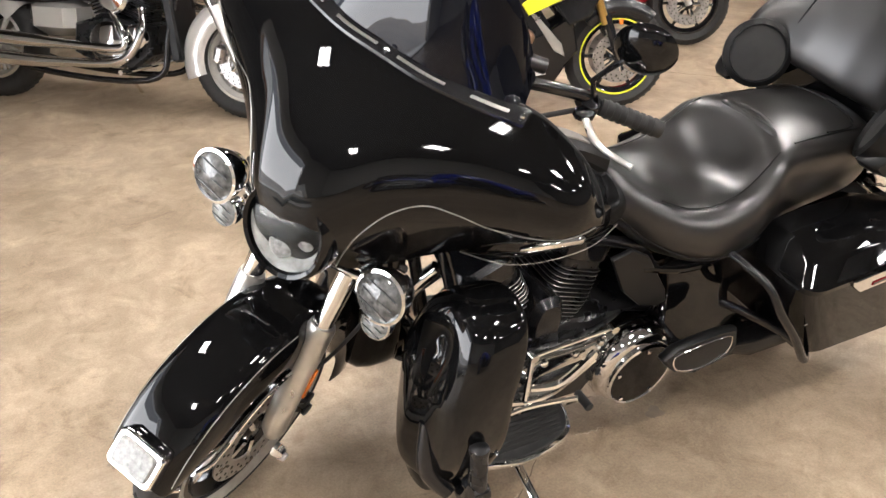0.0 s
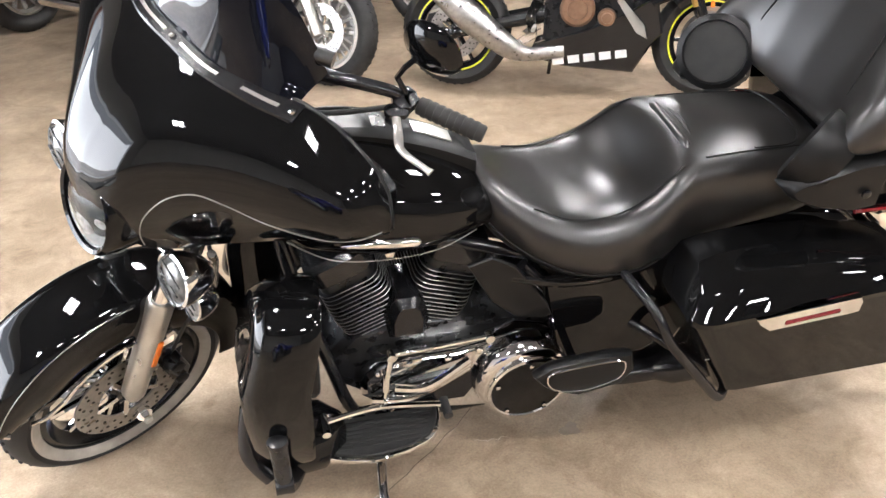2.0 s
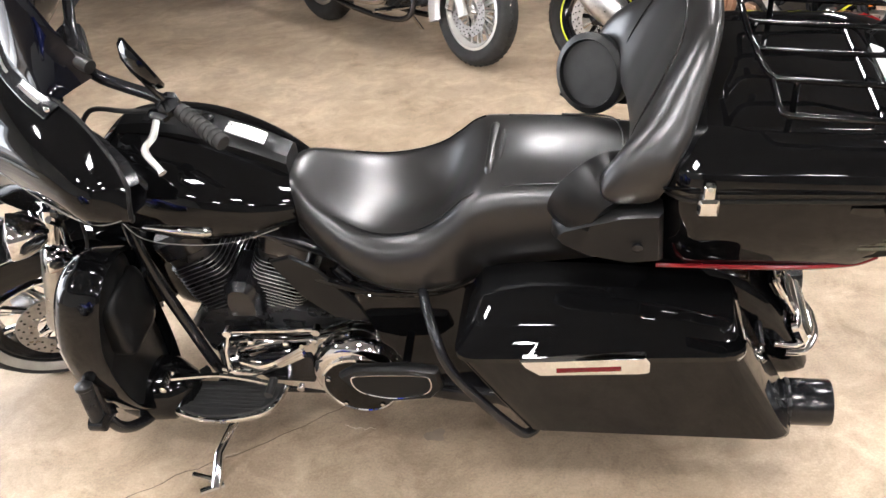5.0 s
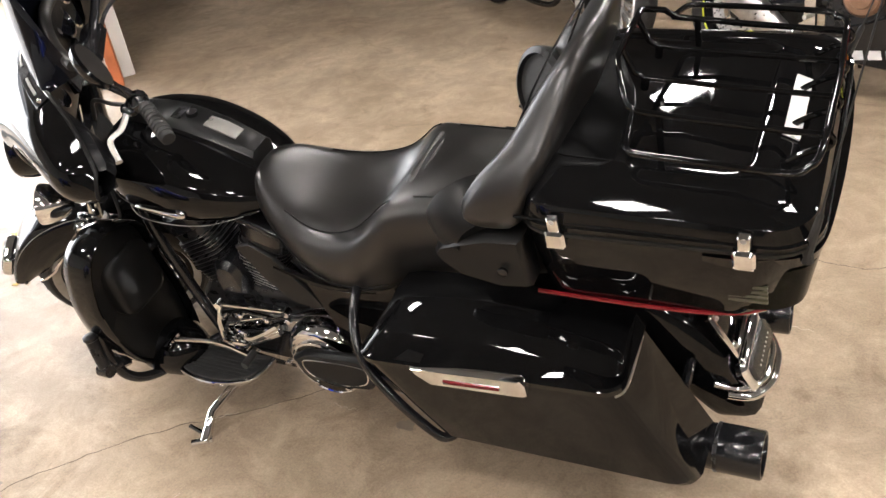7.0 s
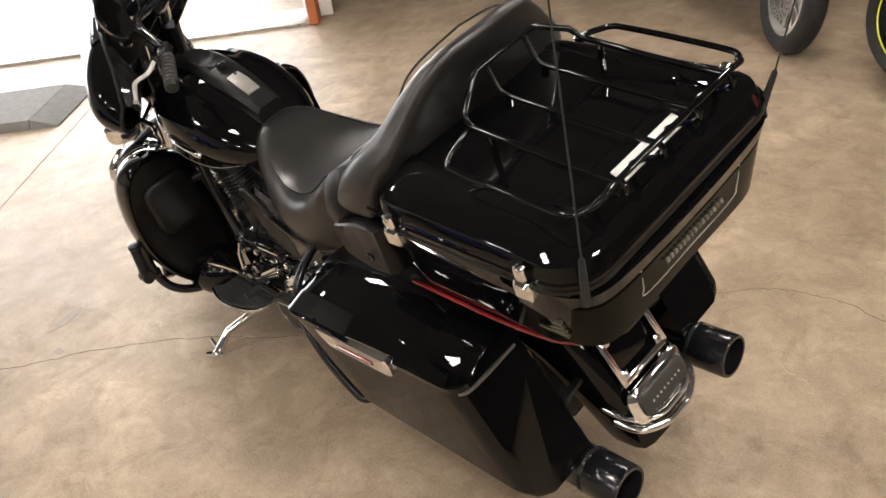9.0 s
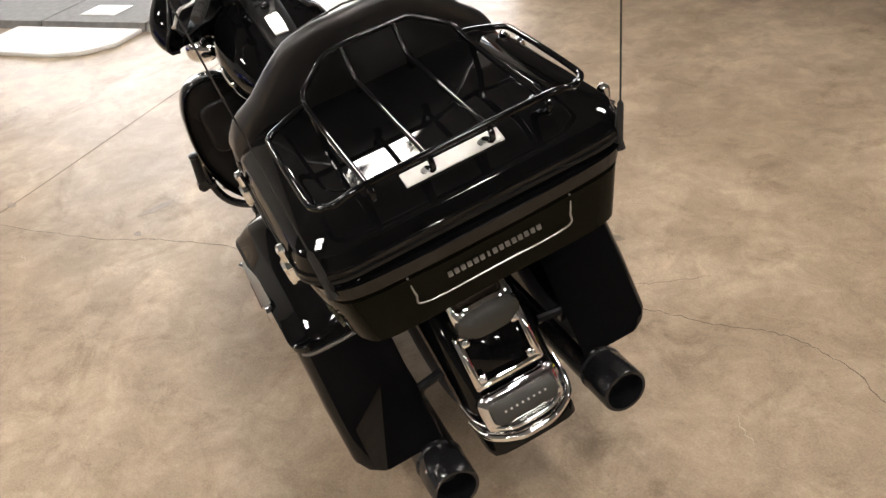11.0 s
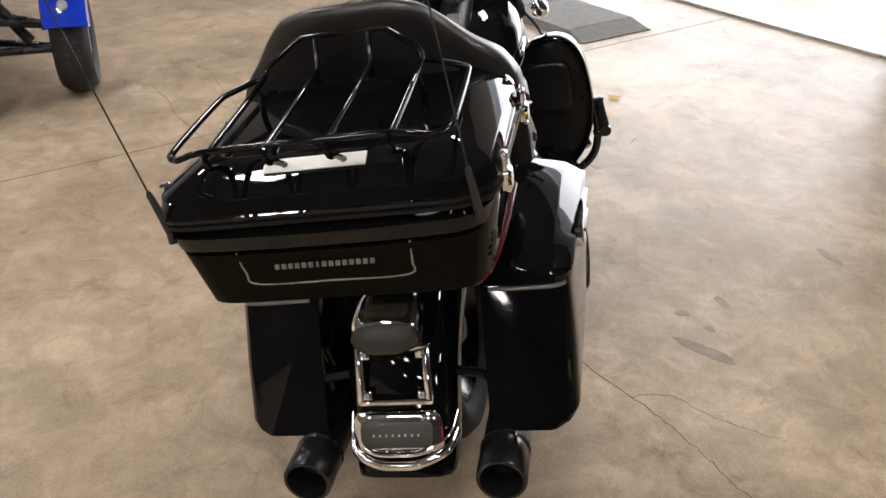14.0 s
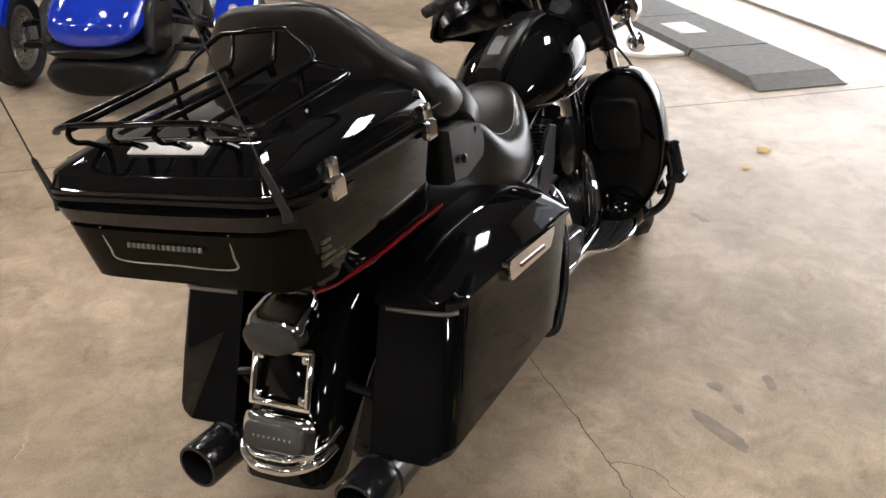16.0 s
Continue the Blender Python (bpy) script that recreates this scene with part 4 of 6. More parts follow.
for s in (1, -1):
    g = Geo()
    tube(g, [(-0.08, s * 0.2, 0.97), (-0.095, s * 0.19, 1.08), (-0.15, s * 0.17, 1.2), (-0.185, s * 0.13, 1.265), (-0.2, 0, 1.29)], 0.0025, 6, 40)
    part("seam", g, SATIN, back)
    # speaker pods under the wings
    g = Geo()
    slab(g, [(0.07, 0.902), (0.055, 0.925), (0.0, 0.965), (-0.08, 0.985), (-0.155, 0.985), (-0.16, 0.86), (-0.1, 0.85), (0.0, 0.868), (0.055, 0.885)], 0.265, 0.335, lambda u, v, w: (u, s * (w - max(0, u) * 0.45), v), 0.012)
    po = part("speaker_pod", g, SATIN, bike, "satin black speaker pod beside the passenger seat", 50)
    g = Geo()
    c, d = (-0.012, s * 0.232, 0.972), (0.55, -s * 0.75, 0.32)
    lathe(g, [(0.06, -0.08), (0.09, -0.045), (0.1, 0.0), (0.1, 0.012), (0.084, 0.02), (0.08, 0.008)], c, d, 32)
    sp = part("speaker", g, SATIN, po, "round speaker with mesh grille")
    g = Geo()
    lathe(g, [(0.082, 0.009), (0.0, 0.014)], c, d, 28)
    part("grille", g, RUBBER, sp)
    g = Geo()
    lathe(g, [(0.011, 0), (0.011, 0.006), (0.006, 0.009)], (-0.106, s * 0.338, 0.905), (0, s, 0), 12)
    part("pod_bolt", g, BLACKMETAL, po)
    # antenna
    g = Geo()
    p0 = np.array((-0.672, s * 0.3, 0.985))
    p1 = p0 + 0.4 * np.array((-0.145, 0.055, 0.988) if s > 0 else (-0.27, -0.01, 0.96))
    tube(g, [p0, p0 + (0, 0, 0.02), p0 * 0.72 + p1 * 0.28, p0 * 0.7 + p1 * 0.3, p1, p1 * 2.6 - p0 * 1.6], [0.011, 0.009, 0.006, 0.0018, 0.0015, 0.0012], 8)
    part("antenna", g, RUBBER, bike, "black whip antenna on the trunk's corner")
# trunk bracket
g = Geo()
box(g, (-0.36, 0, 0.775), (0.34, 0.26, 0.05), bev=0.3)
part("trunk_bracket", g, BLACKMETAL, bike)


# ---- saddlebags ----
def bag_section(x, zb, zt, yi, yo_b, yo_t, bevel=0.03):
    pts = [(yi, zb), (yo_b - bevel, zb), (yo_b, zb + bevel), ((yo_b + yo_t) / 2 + 0.003, (zb + zt) / 2), (yo_t, zt), (yi, zt)]
    return [(x, y, z) for y, z in pts]


BAGK = (0, 0.006, 0.02, 0.045, 0.08, 0.2, 0.4, 0.6, 0.8, 0.92, 0.955, 0.98, 0.994, 1)


def end_round(k):
    """How far the bag's outer side draws in near its ends: a quarter circle."""
    return 1 - math.sqrt(max(0.0, 1 - (max(0.0, abs(2 * k - 1) - 0.84) / 0.16) ** 2))


for s in (1, -1):
    g = Geo()
    # lower box: front and rear faces slope, so each section is a line from bottom to seam
    secs = []
    for k in BAGK:
        xb, xt = 0.135 + (-0.485 - 0.135) * k, 0.285 + (-0.335 - 0.285) * k
        e = 1 - 0.17 * end_round(k)
        zb, zt = 0.339, 0.622 + 0.02 * k
        yo_b, yo_t, yi = 0.4, 0.418 - 0.012 * k, 0.2
        ring = []
        for u, yy in ((0, yi), (0, yi + (yo_b - yi) * 0.85 * e), (0.04, yi + (yo_b + 0.002 - yi) * 0.96 * e), (0.1, yi + (yo_b + 0.006 - yi) * e), (0.5, yi + ((yo_b + yo_t) / 2 + 0.006 - yi) * e), (1, yi + (yo_t - yi) * e), (1, yi)):
            ring.append((xb + (xt - xb) * u, s * yy, zb + (zt - zb) * u))
        secs.append(ring)
    loft(g, secs)
    bag = part("saddlebag", g, PAINT, bike, "gloss black hard saddlebag", 22)
    g = Geo()
    secs = []
    for k in BAGK:
        xb = 0.29 + (-0.345 - 0.29) * k
        xt = 0.235 + (-0.325 - 0.235) * k
        e = 1 - 0.17 * end_round(k)
        zb = 0.626 + 0.02 * k
        zt = np.interp(k, [0, 0.12, 0.5, 0.85, 1], [0.715, 0.735, 0.735, 0.705, 0.685])
        yo = 0.424 - 0.012 * k
        yi = 0.195
        yy = lambda d: s * (yi + (yo - d - yi) * e)
        ring = [(xb, s * yi, zb), (xb, yy(0), zb), (xb, yy(-0.002), zb + 0.016), (xb * 0.95 + xt * 0.05, yy(0.006), zb + 0.02),
                (xb * 0.4 + xt * 0.6, yy(0.044), zt - 0.034), (xb * 0.35 + xt * 0.65, yy(0.05), zt - 0.03), (xt, yy(0.115), zt - 0.004), (xt, yy(0.15), zt), (xt, s * yi, zt - 0.006)]
        secs.append(ring)
    loft(g, secs)
    lid2 = part("saddlebag_lid", g, PAINT, bag, "gloss black saddlebag lid", 22)
    g = Geo()
    slab(g, [(0.132, 0.628), (0.14, 0.645), (-0.13, 0.668), (-0.14, 0.652), (-0.14, 0.622), (-0.125, 0.618), (0.10, 0.602)], 0.408, 0.432, lambda u, v, w: (u, s * w, v), 0.004)
    ltc = part("bag_latch", g, CHROME, bag, "chrome latch bar with red reflector")
    g = Geo()
    slab(g, [(0.06, 0.617), (0.06, 0.626), (-0.08, 0.639), (-0.08, 0.63)], 0.431, 0.435, lambda u, v, w: (u, s * w, v), 0.001)
    part("reflector", g, RED, ltc)
    g = Geo()
    tube(g, [(-0.338, s * 0.22, 0.634), (-0.342, s * 0.36, 0.636), (-0.325, s * 0.395, 0.636)], 0.006, 8, 14)
    part("rear_trim", g, PEWTER, bag)
    g = Geo()
    tube(g, [(0.22, s * 0.399, 0.497), (0.0, s * 0.407, 0.50), (-0.25, s * 0.402, 0.505), (-0.395, s * 0.385, 0.505)], 0.0011, 6, 20)
    part("pinstripe", g, PIN, bag)
    # guard rails
    g = Geo()
    tube(g, [(0.4, s * 0.16, 0.66), (0.378, s * 0.25, 0.65), (0.345, s * 0.335, 0.62), (0.31, s * 0.378, 0.55), (0.235, s * 0.40, 0.455), (0.165, s * 0.40, 0.362), (0.135, s * 0.393, 0.338), (0.115, s * 0.365, 0.343), (0.15, s * 0.33, 0.375), (0.26, s * 0.25, 0.43), (0.33, s * 0.18, 0.45)], 0.0125, 12, 60)
    part("saddlebag_guard", g, BLACKMETAL, bike, "black tubular saddlebag guard")
    # mufflers
    g = Geo()
    a, b = np.array((0.30, s * 0.215, 0.275)), np.array((-0.60, s * 0.231, 0.295))
    d = (b - a) / np.linalg.norm(b - a)
    L = np.linalg.norm(b - a)
    lathe(g, [(0.025, 0), (0.03, 0.06), (0.052, 0.12), (0.055, L - 0.11), (0.0585, L - 0.105), (0.0585, L - 0.005), (0.056, L), (0.049, L), (0.046, L - 0.03), (0.038, L - 0.07)], a, d, 32, cap=True)
    mu = part("muffler", g, BLACKMETAL, bike, "black slip-on muffler")
    g = Geo()
    lathe(g, [(0.0575, L - 0.108), (0.0597, L - 0.106), (0.0597, L - 0.1), (0.0585, L - 0.098)], a, d, 32, cap=False)
    part("tip_ring", g, DARKSTEEL, mu)
    g = Geo()
    lathe(g, [(0.0, L - 0.068), (0.037, L - 0.068)], a, d, 20)
    part("bore", g, RUBBER, mu)

# rear fender
g = Geo()
rings = []
for x, z, hw, dr, nx, nz in spl([(0.2, 0.66, 0.10, 0.1, 0, 1), (0.05, 0.70, 0.115, 0.14, 0, 1), (-0.15, 0.695, 0.12, 0.17, -0.35, 0.95), (-0.32, 0.635, 0.122, 0.17, -0.65, 0.75), (-0.44, 0.53, 0.122, 0.15, -0.85, 0.5), (-0.52, 0.41, 0.122, 0.13, -0.9, 0.35), (-0.565, 0.31, 0.12, 0.1, -0.92, 0.25), (-0.575, 0.285, 0.115, 0.08, -0.93, 0.2)], 24):
    ring = []
    for y, d in ((-1, 1), (-1.01, 0.5), (-0.95, 0.18), (-0.75, 0.04), (-0.4, 0.0), (0, -0.01), (0.4, 0.0), (0.75, 0.04), (0.95, 0.18), (1.01, 0.5), (1, 1)):
        ring.append((x - nx * d * dr, y * hw, z - nz * d * dr))
    rings.append(ring + [(x + (0.012 if nx < -0.3 else 0), y * 0.95, z - 0.012) for x, y, z in ring[::-1]])
loft(g, rings)
rf = part("rear_fender", g, PAINT, bike, "gloss black rear mudguard", 60)
RFM = Matrix.Translation((-0.466, 0, 0.502)) @ Matrix.Rotation(radians(-62), 4, "Y")
# plate holder: local x up the fender, y across, z out of it
g = Geo(RFM)
for c, sz in (((0.062, 0, 0.02), (0.016, 0.178, 0.014)), ((-0.062, 0, 0.02), (0.016, 0.178, 0.014)), ((0, 0.08, 0.02), (0.138, 0.018, 0.014)), ((0, -0.08, 0.02), (0.138, 0.018, 0.014))):
    box(g, c, sz, None, 0.3)
for sx in (1, -1):
    for sy in (1, -1):
        box(g, (sx * 0.047, sy * 0.066, 0.021), (0.022, 0.022, 0.01), None, 0.3)
pf = part("plate_frame", g, CHROME, rf, "empty chrome number plate frame")
g = Geo(RFM)
box(g, (0, 0, 0.008), (0.125, 0.165, 0.006))
part("plate_backing", g, PAINT, pf)
for sx in (1, -1):
    for sy in (1, -1):
        g = Geo(RFM)
        lathe(g, [(0.006, 0), (0.005, 0.004)], (sx * 0.047, sy * 0.066, 0.026), (0, 0, 1), 8)
        part("screw", g, STEEL, pf)
# tail lamp over the plate
g = Geo()
tlr = []
for x, hw, zb, zt in ((-0.355, 0.05, 0.62, 0.665), (-0.38, 0.075, 0.6, 0.69), (-0.43, 0.082, 0.585, 0.69), (-0.47, 0.082, 0.58, 0.672), (-0.492, 0.072, 0.582, 0.645), (-0.5, 0.05, 0.59, 0.62)):
    tlr.append(egg(x, hw, zb, zt, 20, 3.0))
loft(g, tlr)
tl2 = part("tail_lamp", g, CHROME, rf, "chrome tail lamp with smoked lens")
g = Geo()
loft(g, [egg(x, hw, zb, zt, 20, 3.0) for x, hw, zb, zt in ((-0.455, 0.0835, 0.578, 0.668), (-0.492, 0.078, 0.578, 0.648), (-0.51, 0.05, 0.585, 0.615))])
part("tail_lens", g, GREYLENS, tl2)
# lower lamp and chrome tip
LFM = Matrix.Translation((-0.536, 0, 0.388)) @ Matrix.Rotation(radians(-66), 4, "Y")
g = Geo(LFM)
loft(g, [[(x, y, z - 0.06 * y * y / 0.01 * 0.12) for x, y in rrect(0.052 * k, 0.105 * k, 0.03 * k, 6)] for k, z in ((1.0, 0.0), (1.0, 0.014), (0.9, 0.022), (0.75, 0.024))])
fl = part("fender_tip_lamp", g, CHROME, rf, "chrome mudguard tip lamp")
g = Geo(LFM)
loft(g, [[(x, y, z - 0.07 * y * y) for x, y in rrect(0.031 * k, 0.087 * k, 0.02 * k, 6)] for k, z in ((1.0, 0.02), (0.96, 0.028), (0.8, 0.031))])
part("lens", g, GREYLENS, fl)
g = Geo(LFM)
for i in range(8):
    box(g, (0.0, 0.052 - i * 0.015, 0.0305), (0.005, 0.005, 0.002), None, 0.2)
part("lettering", g, PEWTER, fl)
g = Geo()
tube(g, [(-0.50, 0.124, 0.36), (-0.555, 0.105, 0.345), (-0.588, 0.05, 0.338), (-0.593, 0, 0.337), (-0.588, -0.05, 0.338), (-0.555, -0.105, 0.345), (-0.50, -0.124, 0.36)], 0.011, 10, 40)
part("fender_tip_trim", g, CHROME, rf, "chrome band round the rear mudguard")
g = Geo()
tube(g, [(-0.47, 0.126, 0.392), (-0.53, 0.112, 0.372), (-0.574, 0.06, 0.36), (-0.581, 0, 0.358), (-0.574, -0.06, 0.36), (-0.53, -0.112, 0.372), (-0.47, -0.126, 0.392)], 0.007, 10, 40)
part("fender_tip_trim", g, CHROME, rf, "chrome band round the rear mudguard")
for s in (1, -1):
    g = Geo()
    tube(g, [(-0.42, s * 0.13, 0.47), (-0.42, s * 0.19, 0.46), (-0.40, s * 0.2, 0.42)], 0.012, 8)
    part("bag_support", g, BLACKMETAL, bike)

# ---- engine and lower side ----
def fins(name, c, tilt, hx, hy, n, label):
    """A finned cylinder leaning fore or aft."""
    m = Matrix.Translation(c) @ Matrix.Rotation(radians(tilt), 4, "Y")
    g = Geo(m)
    slab(g, rrect(hx * 0.85, hy * 0.85, 0.03), -0.11, 0.12, lambda u, v, w: (u, v, w), 0.01)
    cy = part(name, g, DARKSTEEL, bike, label)
    for i in range(n):
        z = -0.1 + 0.155 * i / (n - 1)
        k = 1 - 0.12 * abs(i / (n - 1) - 0.4)
        g = Geo(m)
        slab(g, rrect(hx * k, hy * k, 0.035), z - 0.0025, z + 0.0025, lambda u, v, w: (u, v, w), 0.001)
        f = part("fin", g, DARKSTEEL, cy)
        g = Geo(m)
        tube(g, [(u, v, z) for u, v in rrect(hx * k, hy * k, 0.035)], 0.0012, 5, closed=True)
        part("fin_edge", g, FINEDGE, f)
    g = Geo(m)
    slab(g, rrect(hx * 0.95, hy * 0.9, 0.04), 0.07, 0.15, lambda u, v, w: (u, v, w), 0.015)
    part("rocker_cover", g, BLACKMETAL, cy, "black rocker cover")
    return cy


fins("rear_cylinder", (0.80, 0.02, 0.575), -20, 0.085, 0.1, 13, "black finned rear cylinder")
fins("front_cylinder", (1.01, 0.02, 0.575), 24, 0.085, 0.1, 13, "black finned front cylinder")
g = Geo()
slab(g, [(1.08, 0.30), (1.10, 0.40), (1.04, 0.47), (0.90, 0.50), (0.70, 0.48), (0.5, 0.45), (0.42, 0.36), (0.45, 0.24), (0.60, 0.19), (0.95, 0.19)], -0.14, 0.12, lambda u, v, w: (u, w, v), 0.02)
part("crankcase", g, DARKSTEEL, bike, "black engine crankcase")
g = Geo()
slab(g, [(1.02, 0.30), (1.02, 0.36), (0.98, 0.405), (0.90, 0.42), (0.78, 0.415), (0.70, 0.43), (0.62, 0.455), (0.53, 0.44), (0.48, 0.38), (0.47, 0.29), (0.51, 0.21), (0.60, 0.175), (0.72, 0.19), (0.95, 0.235)], 0.12, 0.178, lambda u, v, w: (u, w, v), 0.012)
prim = part("primary_cover", g, CHROME, bike, "chrome primary drive cover")
DC = (0.598, 0.178, 0.305)
g = Geo()
lathe(g, [(0.132, -0.01), (0.13, 0.02), (0.122, 0.04), (0.108, 0.05), (0.1, 0.052)], (DC[0] + 0.008, DC[1], DC[2] + 0.014), (0, 1, 0), 40)
part("clutch_bulge", g, CHROME, prim)
g = Geo()
lathe(g, [(0.108, 0.04), (0.108, 0.062), (0.102, 0.065), (0.098, 0.062)], DC, (0, 1, 0), 40, cap=False)
part("derby_ring", g, CHROME, prim)
g = Geo()
lathe(g, [(0.1, 0.054), (0.1, 0.062), (0.07, 0.066), (0.0, 0.068)], DC, (0, 1, 0), 36)
dc = part("derby_cover", g, PAINT, prim, "round black clutch cover with chrome rim")
for i in range(5):
    a = radians(90 + 72 * i)
    g = Geo()
    lathe(g, [(0.006, 0), (0.006, 0.004), (0.003, 0.006)], (DC[0] + 0.088 * math.cos(a), DC[1] + 0.064, DC[2] + 0.088 * math.sin(a)), (0, 1, 0), 10)
    part("screw", g, CHROME, dc)
for x, z in ((0.62, 0.44), (0.54, 0.425), (0.72, 0.418), (0.8, 0.402), (0.9, 0.405), (0.98, 0.385), (0.95, 0.25), (0.8, 0.215)):
    g = Geo()
    lathe(g, [(0.011, 0), (0.011, 0.01), (0.006, 0.014)], (x, 0.176, z), (0, 1, 0), 12)
    part("cap_screw", g, CHROME, prim)
g = Geo()
slab(g, [(0.93, 0.30), (0.9, 0.345), (0.74, 0.36), (0.72, 0.30), (0.75, 0.25), (0.88, 0.255)], 0.176, 0.188, lambda u, v, w: (u, w, v), 0.004)
part("inspection_cover", g, BLACKMETAL, prim)
# shift linkage and rods
g = Geo()
tube(g, [(0.70, 0.19, 0.47), (0.95, 0.19, 0.455)], 0.006, 8)
for x in (0.70, 0.95):
    lathe(g, [(0.012, -0.012), (0.012, 0.012)], (x, 0.19, 0.47 - (x - 0.70) * 0.06), (0, 1, 0), 12)
part("shift_rod", g, CHROME, bike, "chrome gear shift rod")
g = Geo()
tube(g, [(0.95, 0.19, 0.455), (0.965, 0.21, 0.40), (0.97, 0.22, 0.33)], 0.008, 8)
tube(g, [(1.13, 0.27, 0.345), (0.99, 0.235, 0.325), (0.83, 0.27, 0.34)], 0.008, 8, 16)
tube(g, [(1.13, 0.25, 0.345), (1.13, 0.31, 0.345)], 0.011, 8)
part("shift_lever", g, CHROME, bike, "chrome heel and toe shift lever")
g = Geo()
tube(g, [(0.83, 0.255, 0.34), (0.83, 0.31, 0.34)], 0.012, 10)
part("shifter_peg", g, RUBBER, bike)
g = Geo()
for k in (0, 1, 2):
    tube(g, [(1.0 - k * 0.03, 0.195, 0.31 + k * 0.015), (0.9 - k * 0.02, 0.215, 0.32 + k * 0.015), (0.75, 0.2, 0.385 + k * 0.012)], 0.011, 8, 12)
part("linkage", g, CHROME, bike)
g = Geo()
slab(g, [(0.855, 0.475), (0.945, 0.475), (0.955, 0.53), (0.94, 0.585), (0.92, 0.6), (0.88, 0.6), (0.86, 0.585), (0.845, 0.53)], 0.0, 0.165, lambda u, v, w: (u, w, v), 0.02)
part("coil_cover", g, BLACKMETAL, bike, "black cover between the cylinders")
# frame, down tubes, regulator, side panels
g = Geo()
for s in (1, -1):
    tube(g, [(1.2, s * 0.03, 0.86), (1.17, s * 0.1, 0.70), (1.1, s * 0.13, 0.42), (1.03, s * 0.14, 0.2), (0.9, s * 0.14, 0.17), (0.4, s * 0.14, 0.18)], 0.017, 10, 36)
    tube(g, [(1.2, s * 0.03, 0.8), (0.8, s * 0.09, 0.72), (0.5, s * 0.13, 0.64), (0.3, s * 0.15, 0.62)], 0.017, 10, 30)
    tube(g, [(0.62, s * 0.15, 0.66), (0.5, s * 0.17, 0.5), (0.46, s * 0.16, 0.3)], 0.016, 10, 20)
part("frame", g, BLACKMETAL, bike, "black tubular frame")
g = Geo()
slab(g, [(0.77, 0.715), (0.715, 0.735), (0.655, 0.70), (0.56, 0.565), (0.545, 0.525), (0.575, 0.515), (0.64, 0.535), (0.71, 0.60)], 0.185, 0.2, lambda u, v, w: (u, w - 0.25 * (u - 0.6) ** 2, v), 0.004)
both("air_deflector", g, SATIN, label="satin black mid-frame air deflector")
g = Geo()
slab(g, [(0.58, 0.64), (0.3, 0.66), (0.17, 0.62), (0.15, 0.42), (0.2, 0.3), (0.36, 0.27), (0.50, 0.30)], 0.17, 0.2, lambda u, v, w: (u, w, v), 0.012)
both("side_cover", g, PAINT, label="gloss black side cover")
g = Geo()
tube(g, [(0.66, 0.19, 0.66), (0.52, 0.2, 0.625), (0.36, 0.2, 0.63), (0.25, 0.19, 0.67), (0.1, 0.185, 0.70)], 0.01, 8, 30)
both("frame_rail_cover", g, PAINT)
g = Geo()
tube(g, [(0.45, 0.19, 0.27), (0.3, 0.21, 0.27), (0.15, 0.22, 0.28)], 0.034, 14, 12)
both("exhaust_pipe", g, BLACKMETAL)
g = Geo()
for s in (-1,):
    tube(g, [(1.08, s * 0.1, 0.56), (1.14, s * 0.14, 0.45), (1.0, s * 0.2, 0.28), (0.6, s * 0.21, 0.25), (0.3, s * 0.215, 0.275)], 0.024, 12, 40)
    tube(g, [(0.72, s * 0.1, 0.56), (0.68, s * 0.2, 0.5), (0.72, s * 0.21, 0.33), (0.6, s * 0.21, 0.26)], 0.024, 12, 30)
part("header_pipe", g, CHROME, bike, "chrome exhaust header pipe")
g = Geo()
lathe(g, [(0.085, 0), (0.1, 0.02), (0.1, 0.06), (0.08, 0.075), (0, 0.08)], (0.9, -0.12, 0.60), (0, -1, 0), 30)
part("air_cleaner", g, BLACKMETAL, bike, "round black air cleaner")


# footboards
def board(g, x0, x1, yi, yo, z, t, s=1):
    o = [(x0, yi), (x0 + 0.01, yi + (yo - yi) * 0.4), (x0 + 0.05, yo - 0.02), ((x0 + x1) / 2, yo + 0.01), (x1 - 0.06, yo - 0.015), (x1 - 0.01, yi + (yo - yi) * 0.45), (x1, yi)]
    return slab(g, [tuple(p[:2]) for p in spl([(a, b, 0) for a, b in o], 24)], z, z + t, lambda u, v, w: (u, v, w), 0.003)


